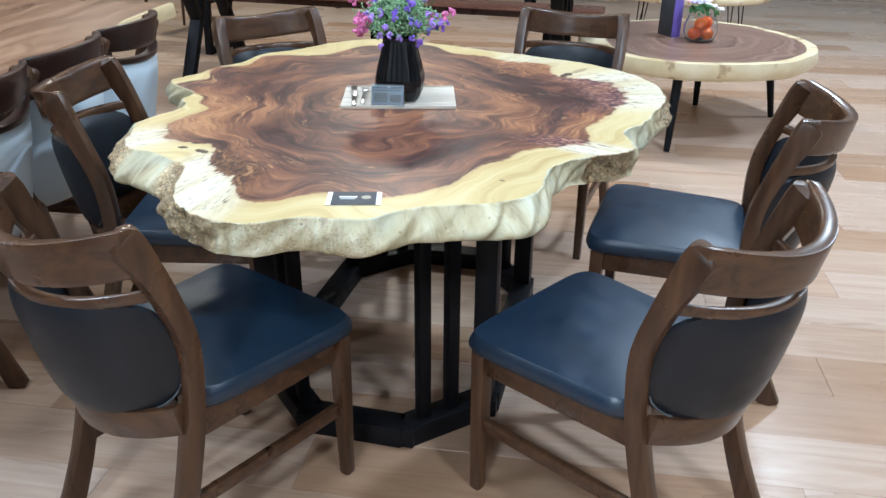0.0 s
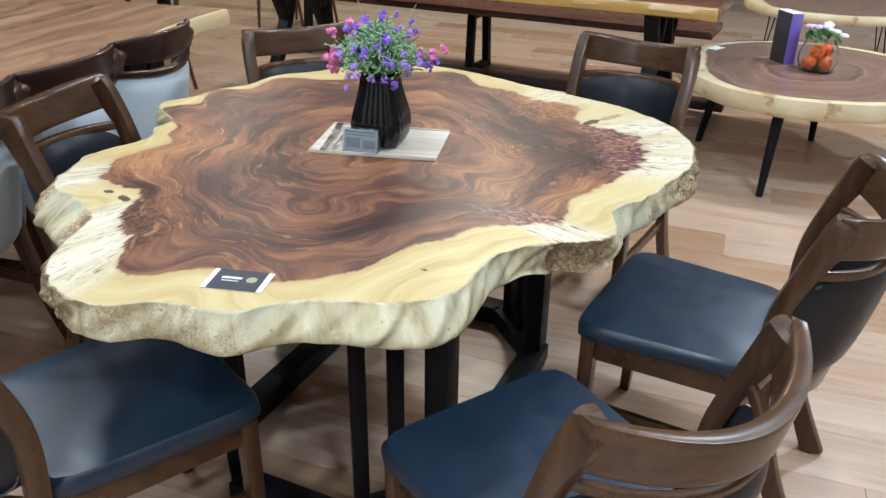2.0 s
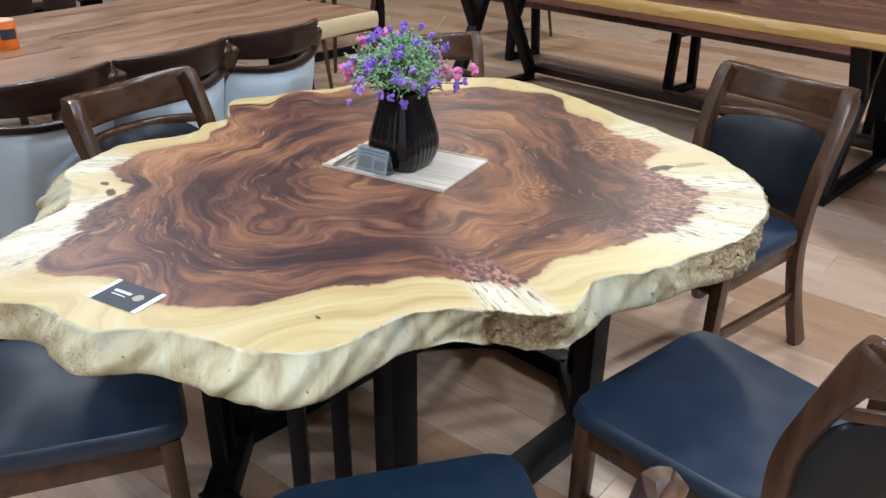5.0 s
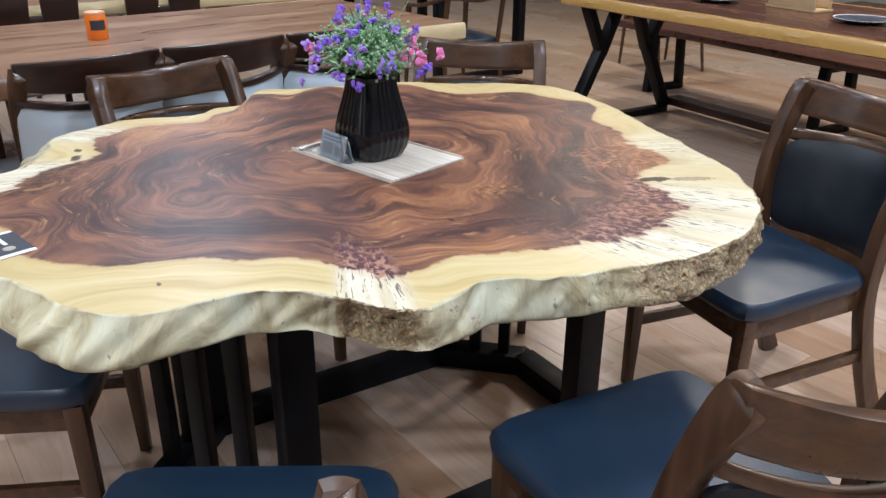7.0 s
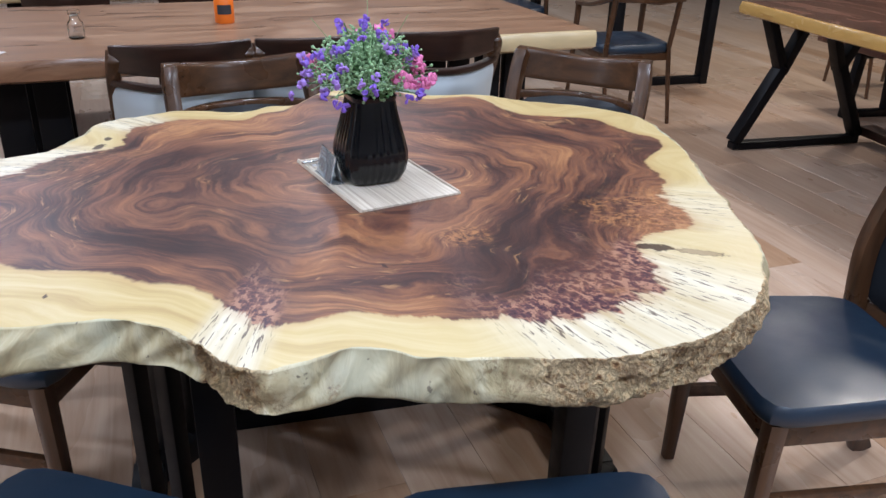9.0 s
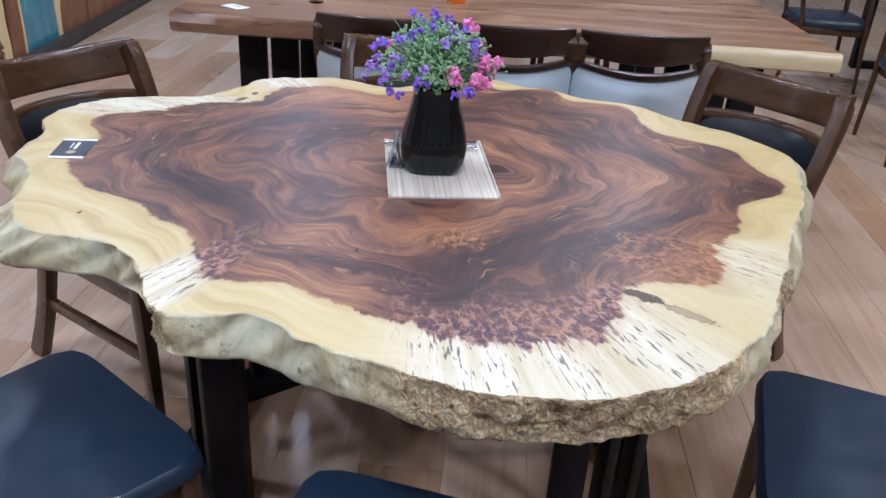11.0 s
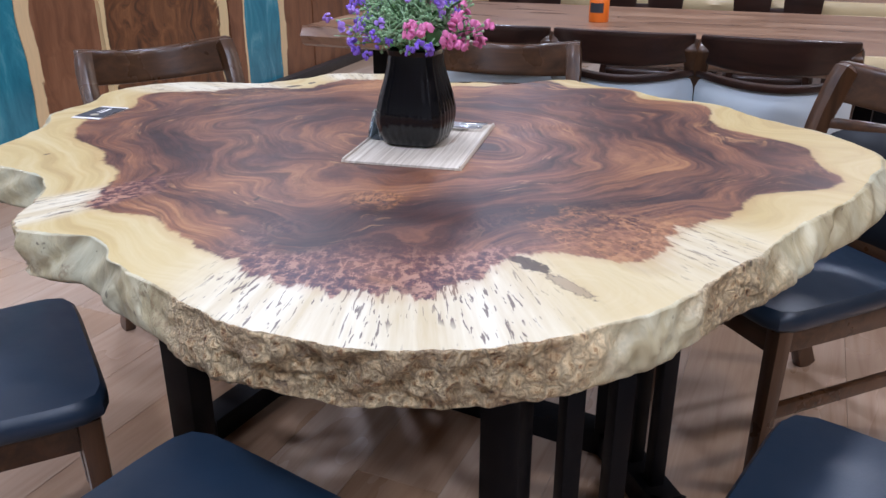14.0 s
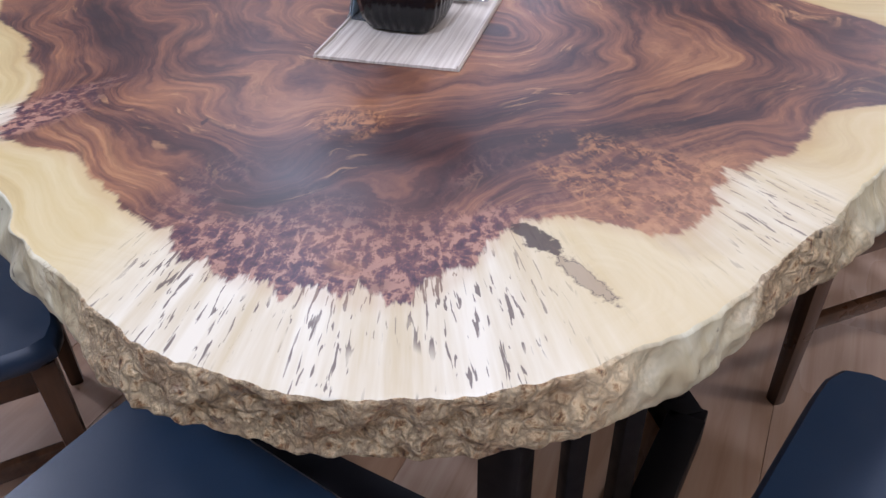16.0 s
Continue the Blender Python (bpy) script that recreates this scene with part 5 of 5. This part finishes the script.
pl0 = plate((-1.21, 5.60, 0.76))
copy_thing(pl0, pose(-0.36, 5.56, 0.76))
tray = thing("wooden_tray", pose(-0.80, 5.72, 0.76, 0, 0, -4), "pale wooden tray with upright rims on the table", "tray")
part("base", box(0.30, 0.13, 0.012, (0, 0, 0.006), 0.003), plain("pale_wood", (0.48, 0.33, 0.17), 0.5, 0.0, 0.2), tray)
for y in (-0.055, 0.055):
    part("rim", box(0.28, 0.012, 0.06, (0, y, 0.042), 0.003), plain("pale_wood_rim", (0.50, 0.35, 0.19), 0.5, 0.0, 0.2), tray)

# ---- the table and armchair past the long table's end ----
st = thing("side_table", pose(-3.9, 5.47, 0, 0, 0, 2), "slab table with black frame legs beyond the armchair", "dining table")
part("tabletop", plank_top(1.7, 1.0, 0.76, 0.06, TRESTLEWOOD, 0.015, 0.03, "X", 51.0), TRESTLEWOOD, st)
for x in (-0.66, 0.68):
    frame_leg("leg", 0.36, 0.70, st, (x, 0, 0), "X", 0.08, 0.06)


def armchair(m):
    c = thing("armchair", m, "wooden armchair with dark blue seat and tapered legs", "chair", "armchairs at the far tables")
    part("seat", cushion(squircle(0.48, 0.44, -0.20, 0.24), 0.40, 0.45, 0.012), NAVY, c)
    for s in (-1, 1):
        part("leg", rod([(s * 0.215, 0.20, 0.62), (s * 0.22, 0.22, 0.3), (s * 0.225, 0.24, 0.0)], 0.019, 10, 0.6), WALNUT, c)
        part("back_leg", rod([(s * 0.20, -0.26, 0.84), (s * 0.20, -0.18, 0.42), (s * 0.205, -0.27, 0.0)], 0.018, 10, 0.65), WALNUT, c)
        part("arm", swept(smooth_path([(s * 0.215, 0.21, 0.63), (s * 0.225, 0.0, 0.65), (s * 0.205, -0.24, 0.72)], 4), 0.045, 0.022), WALNUT, c)
    part("seat_frame", box(0.42, 0.40, 0.045, (0, 0.01, 0.378), 0.006), WALNUT_X, c)
    part("top_rail", softened(arc_sheet(0.206, lambda x, z: -0.275 - 0.05 * (1 - (x / 0.206) ** 2), lambda x: 0.70, lambda x: 0.83, 0.024, 20, 4), 0.005), WALNUT_X, c)
    return c


ac = armchair(pose(-2.60, 4.87, 0, 0, 0, 90))
copy_thing(ac, pose(-2.85, 7.0, 0, 0, 0, 80))
copy_thing(ac, pose(-3.95, 4.62, 0, 0, 0, 3))

# ---- the low round tables ----


def round_slab(name, at, rx, ry, z, thick, label, feet, seed, hairpin=False):
    lobe = 0.0 if hairpin else 0.05
    t = thing(name, pose(*at), label, "coffee table", "low round slab tables")
    n, rings = 144, 24
    bm = bmesh.new()
    lay = bm.verts.layers.float.new("sap")

    def rim_r(a):
        return 1 + 0.05 * noise.noise(Vector((math.cos(a) * 1.4, math.sin(a) * 1.4, seed))) + lobe * math.exp(-((a - 2.95) / 0.42) ** 2) + 0.018 * noise.noise(Vector((math.cos(a) * 5, math.sin(a) * 5, seed)))
    rows = []
    prof = [(k / rings, z) for k in range(1, rings + 1)] + [(1.012, z - 0.3 * thick), (1.008, z - 0.75 * thick), (0.985, z - thick), (0.5, z - thick)]
    for k, zz in prof:
        ring = []
        for i in range(n):
            a = 2 * math.pi * i / n
            r = rim_r(a) * k
            v = bm.verts.new((rx * r * math.cos(a), ry * r * math.sin(a), zz))
            band = 0.15 + 0.24 * math.exp(-((a - 3.2) / 0.5) ** 2) - 0.09 * math.exp(-((a - 1.9) / 0.7) ** 2)
            v[lay] = max(0.0, (k - 1 + band) / band) if k <= 1 and zz == z else 1.0
            ring.append(v)
        rows.append(ring)
    for a, b in zip(rows, rows[1:]):
        for i in range(n):
            bm.faces.new((a[i], b[i], b[(i + 1) % n], a[(i + 1) % n]))
    c = bm.verts.new((0, 0, z))
    for i in range(n):
        bm.faces.new((c, rows[0][i], rows[0][(i + 1) % n]))
    bm.faces.new(rows[-1])
    part("tabletop", bm, ROUNDWOOD, t)
    for fx, fy in feet:
        if hairpin:
            d = Vector((fx, fy, 0)).normalized() * 0.04
            side = Vector((-d.y, d.x, 0))
            part("leg", joined(rod([Vector((fx, fy, 0.006)), Vector((fx, fy, z - thick)) - d + side], 0.005, 6), rod([Vector((fx, fy, 0.006)), Vector((fx, fy, z - thick)) - d - side], 0.005, 6)), IRON, t)
        else:
            part("leg", rod([(fx * 0.86, fy * 0.86, z - thick), (fx, fy, 0.0)], 0.026, 14, 0.62), IRON, t)
    return t


def ring_wood():
    M = Mat("ringed_slab")
    tc = M.place(1, 1, 1)
    sp = M.t.nodes.new("ShaderNodeSeparateXYZ")
    raw = M.place(1, 1, 1, False)
    M.t.links.new(raw, sp.inputs[0])
    rr = M.math("SQRT", M.math("ADD", M.math("MULTIPLY", sp.outputs[0], sp.outputs[0]), M.math("MULTIPLY", sp.outputs[1], sp.outputs[1])))
    w = M.noise(tc, 2.4, 4)
    f = M.math("ADD", rr, M.math("MULTIPLY", w, 0.35))
    g = M.noise(M.vec(M.math("MULTIPLY", f, 26.0), 0.0, 0.0), 1.0, 4, 0.65)
    c = M.ramp(g, (0.32, (0.10, 0.055, 0.042)), (0.5, (0.20, 0.120, 0.090)), (0.7, (0.33, 0.22, 0.165)))
    s = M.step(M.math("ADD", M.attr("sap"), M.math("MULTIPLY", M.math("SUBTRACT", w, 0.5), 0.5)), 0.42, 0.5)
    stain = M.step(M.noise(tc, 9.0, 4), 0.60, 0.68)
    sapc = M.mix(M.math("MULTIPLY", stain, 0.6), M.ramp(M.noise(tc, 6.0, 4), (0.3, (0.60, 0.47, 0.26)), (0.7, (0.76, 0.67, 0.47))), (0.25, 0.12, 0.05))
    return M.done(M.mix(s, c, sapc), 0.3)


ROUNDWOOD = ring_wood()
round_slab("coffee_table", (1.205, 5.45, 0), 0.615, 0.63, 0.46, 0.085, "low round slab table with pale rim and black legs",
           ((-0.10, -0.61), (-0.48, 0.06), (0.50, 0.20), (0.075, 0.35)), 4.0)
round_slab("coffee_table", (1.25, 7.60, 0), 0.60, 0.50, 0.45, 0.06, "low round slab table standing on thin hairpin legs",
           ((-0.40, -0.25), (0.40, -0.25), (0.36, 0.28), (-0.36, 0.28)), 8.0, True)

bk = thing("boxed_book", pose(1.06, 5.545, 0.46, 0, 0, 35), "dark purple and white boxed book on the round table", "book")
part("cover", box(0.055, 0.13, 0.245, (0, 0, 0.1225), 0.002), CHARCOAL, bk)
part("spine", box(0.057, 0.003, 0.245, (0, -0.0665, 0.1225), 0.0006), plain("violet_print", (0.16, 0.11, 0.42), 0.45), bk, "violet printed spine")
part("pages", box(0.051, 0.126, 0.004, (0, 0, 0.2475), 0.0006), WHITE, bk)

rc = thing("price_card", pose(0.72, 5.70, 0.4605, 0, 0, 70), "small white price card lying on round table", "card")
part("paper", box(0.09, 0.055, 0.0015, (0, 0, 0.001), 0), WHITE, rc, "", False)

jar = thing("glass_jar", pose(1.225, 5.43, 0.46), "round glass jar of orange balls with small plant", "jar")
part("glass", turned([(0.05, 0), (0.075, 0.008), (0.092, 0.05), (0.090, 0.09), (0.075, 0.125), (0.072, 0.14), (0.069, 0.14), (0.072, 0.124), (0.086, 0.09), (0.088, 0.05), (0.071, 0.012), (0.02, 0.006)], 32), GLASS, jar)
for k, (x, y, z) in enumerate(((-0.034, -0.03, 0.044), (0.036, -0.022, 0.044), (0.0, 0.042, 0.044), (-0.006, -0.012, 0.092), (0.03, 0.03, 0.096))):
    bm = bmesh.new()
    bmesh.ops.create_icosphere(bm, subdivisions=3, radius=0.033)
    bm.transform(Matrix.Translation((x, y, z)))
    part("ball", bm, plain("orange_peel", (0.85, 0.13 + 0.03 * (k % 2), 0.02), 0.4), jar)
rng = random.Random(11)
tufts, petals = [], []
for k in range(64):
    a, t = rng.uniform(0, 6.283), rng.uniform(0.1, 1.25)
    p = Vector((math.sin(t) * math.cos(a) * 0.085, math.sin(t) * math.sin(a) * 0.085, 0.135 + 0.055 * math.cos(t)))
    bm = bmesh.new()
    bmesh.ops.create_icosphere(bm, subdivisions=1, radius=rng.uniform(0.010, 0.016))
    bm.transform(Matrix.Translation(p) @ Euler((a, t, 0)).to_matrix().to_4x4() @ Matrix.Diagonal((1.2, 0.7, 0.35, 1)))
    tufts.append(bm)
tagged(part("greenery", joined(*tufts), LEAF, jar), kind="stuff")
tints = [plain("white_petal", (0.80, 0.77, 0.76), 0.6), plain("lilac_petal_pale", (0.50, 0.46, 0.72), 0.6), plain("rose_petal_pale", (0.74, 0.45, 0.47), 0.6)]
for k in range(15):
    a, t = k * 2.4, 0.15 + 1.15 * ((k * 0.618) % 1)
    at = Vector((math.sin(t) * math.cos(a) * 0.105, math.sin(t) * math.sin(a) * 0.105, 0.15 + 0.085 * math.cos(t)))
    bms = []
    for q in range(6):
        bm = bmesh.new()
        bmesh.ops.create_icosphere(bm, subdivisions=1, radius=0.013)
        bm.transform(Matrix.Translation(at) @ Euler((t * 0.6, 0.5, q * 1.047 + a)).to_matrix().to_4x4() @ Matrix.Translation((0.013, 0, 0)) @ Matrix.Diagonal((1.1, 0.75, 0.4, 1)))
        bms.append(bm)
    part("flower", joined(*bms), tints[(0, 0, 1, 0, 2)[k % 5]], jar)

# ---- floor planks, laid askew to the room ----
PL, PW, PT = 1.22, 0.203, 0.004
ANG = radians(5)
ca, sa = math.cos(ANG), math.sin(ANG)


def plank_mesh():
    bm = bmesh.new()
    x, y, e = PL / 2 - 0.0003, PW / 2 - 0.0003, 0.0008
    lo = [bm.verts.new((sx * x, sy * y, 0)) for sx, sy in ((-1, -1), (1, -1), (1, 1), (-1, 1))]
    mid = [bm.verts.new((sx * x, sy * y, PT - e)) for sx, sy in ((-1, -1), (1, -1), (1, 1), (-1, 1))]
    hi = [bm.verts.new((sx * (x - e), sy * (y - e), PT)) for sx, sy in ((-1, -1), (1, -1), (1, 1), (-1, 1))]
    for a, b in ((lo, mid), (mid, hi)):
        for k in range(4):
            bm.faces.new((a[k], a[(k + 1) % 4], b[(k + 1) % 4], b[k]))
    bm.faces.new(hi)
    me = bpy.data.meshes.new("plank")
    bm.to_mesh(me)
    bm.free()
    me.materials.append(FLOORWOOD)
    return me


plank_me = plank_mesh()
spots = []
for r in range(-70, 71):
    shift = (r * 0.382) % 1.0
    for c in range(-8, 9):
        u, v = (c + shift) * PL, r * PW
        x, y = 0.3 + u * ca - v * sa, 3.577 + u * sa + v * ca
        if X0 + 0.7 < x < X1 - 0.7 and Y0 + 0.5 < y < Y1 - 0.5:
            spots.append((math.hypot(x - 0.5, (y - 3.2) * 0.8), x, y))
spots.sort()
for d, x, y in spots[:290]:
    ob = new("plank", plank_me)
    ob.parent = floor
    ob.matrix_basis = pose(x, y, -0.0042, 0, 0, math.degrees(ANG))
base_v = np.array([v.co[:] for v in plank_me.vertices])
base_f = [list(p.vertices) for p in plank_me.polygons]
vs, fs = [], []
for d, x, y in spots[290:]:
    k = len(vs)
    for vx, vy, vz in base_v:
        vs.append((x + vx * ca - vy * sa, y + vx * sa + vy * ca, vz - 0.0042))
    fs += [[i + k for i in f] for f in base_f]
rest = bpy.data.meshes.new("far_planks")
rest.from_pydata(vs, [], fs)


def far_floor_wood():
    M = Mat("oak_laminate_far")
    tc = M.t.nodes.new("ShaderNodeTexCoord")
    mp = M.t.nodes.new("ShaderNodeMapping")
    mp.inputs["Rotation"].default_value = (0, 0, -ANG)
    M.t.links.new(tc.outputs["Object"], mp.inputs["Vector"])
    st = M.t.nodes.new("ShaderNodeMapping")
    st.inputs["Scale"].default_value = (1.6, 22.0, 1.0)
    M.t.links.new(mp.outputs[0], st.inputs["Vector"])
    g = M.noise(st.outputs[0], 1.0, 5, 0.6, 1.2)
    geo = M.t.nodes.new("ShaderNodeNewGeometry")
    c = M.ramp(g, (0.25, (0.37, 0.265, 0.190)), (0.5, (0.455, 0.345, 0.258)), (0.78, (0.53, 0.425, 0.335)))
    tone = M.ramp(geo.outputs["Random Per Island"], (0.0, (0.74, 0.62, 0.50)), (0.3, (0.97, 0.92, 0.86)), (0.65, (1.0, 1.0, 1.0)), (1.0, (1.08, 1.12, 1.18)))
    c = M.mix(1.0, c, tone, "MULTIPLY")
    return M.done(c, M.ramp(M.noise(mp.outputs[0], 1.6, 3), (0.3, 0.24), (0.7, 0.36)))


rest.materials.append(far_floor_wood())
far_floor = new("far_planks", rest)
far_floor.parent = floor
tagged(far_floor, kind="stuff")
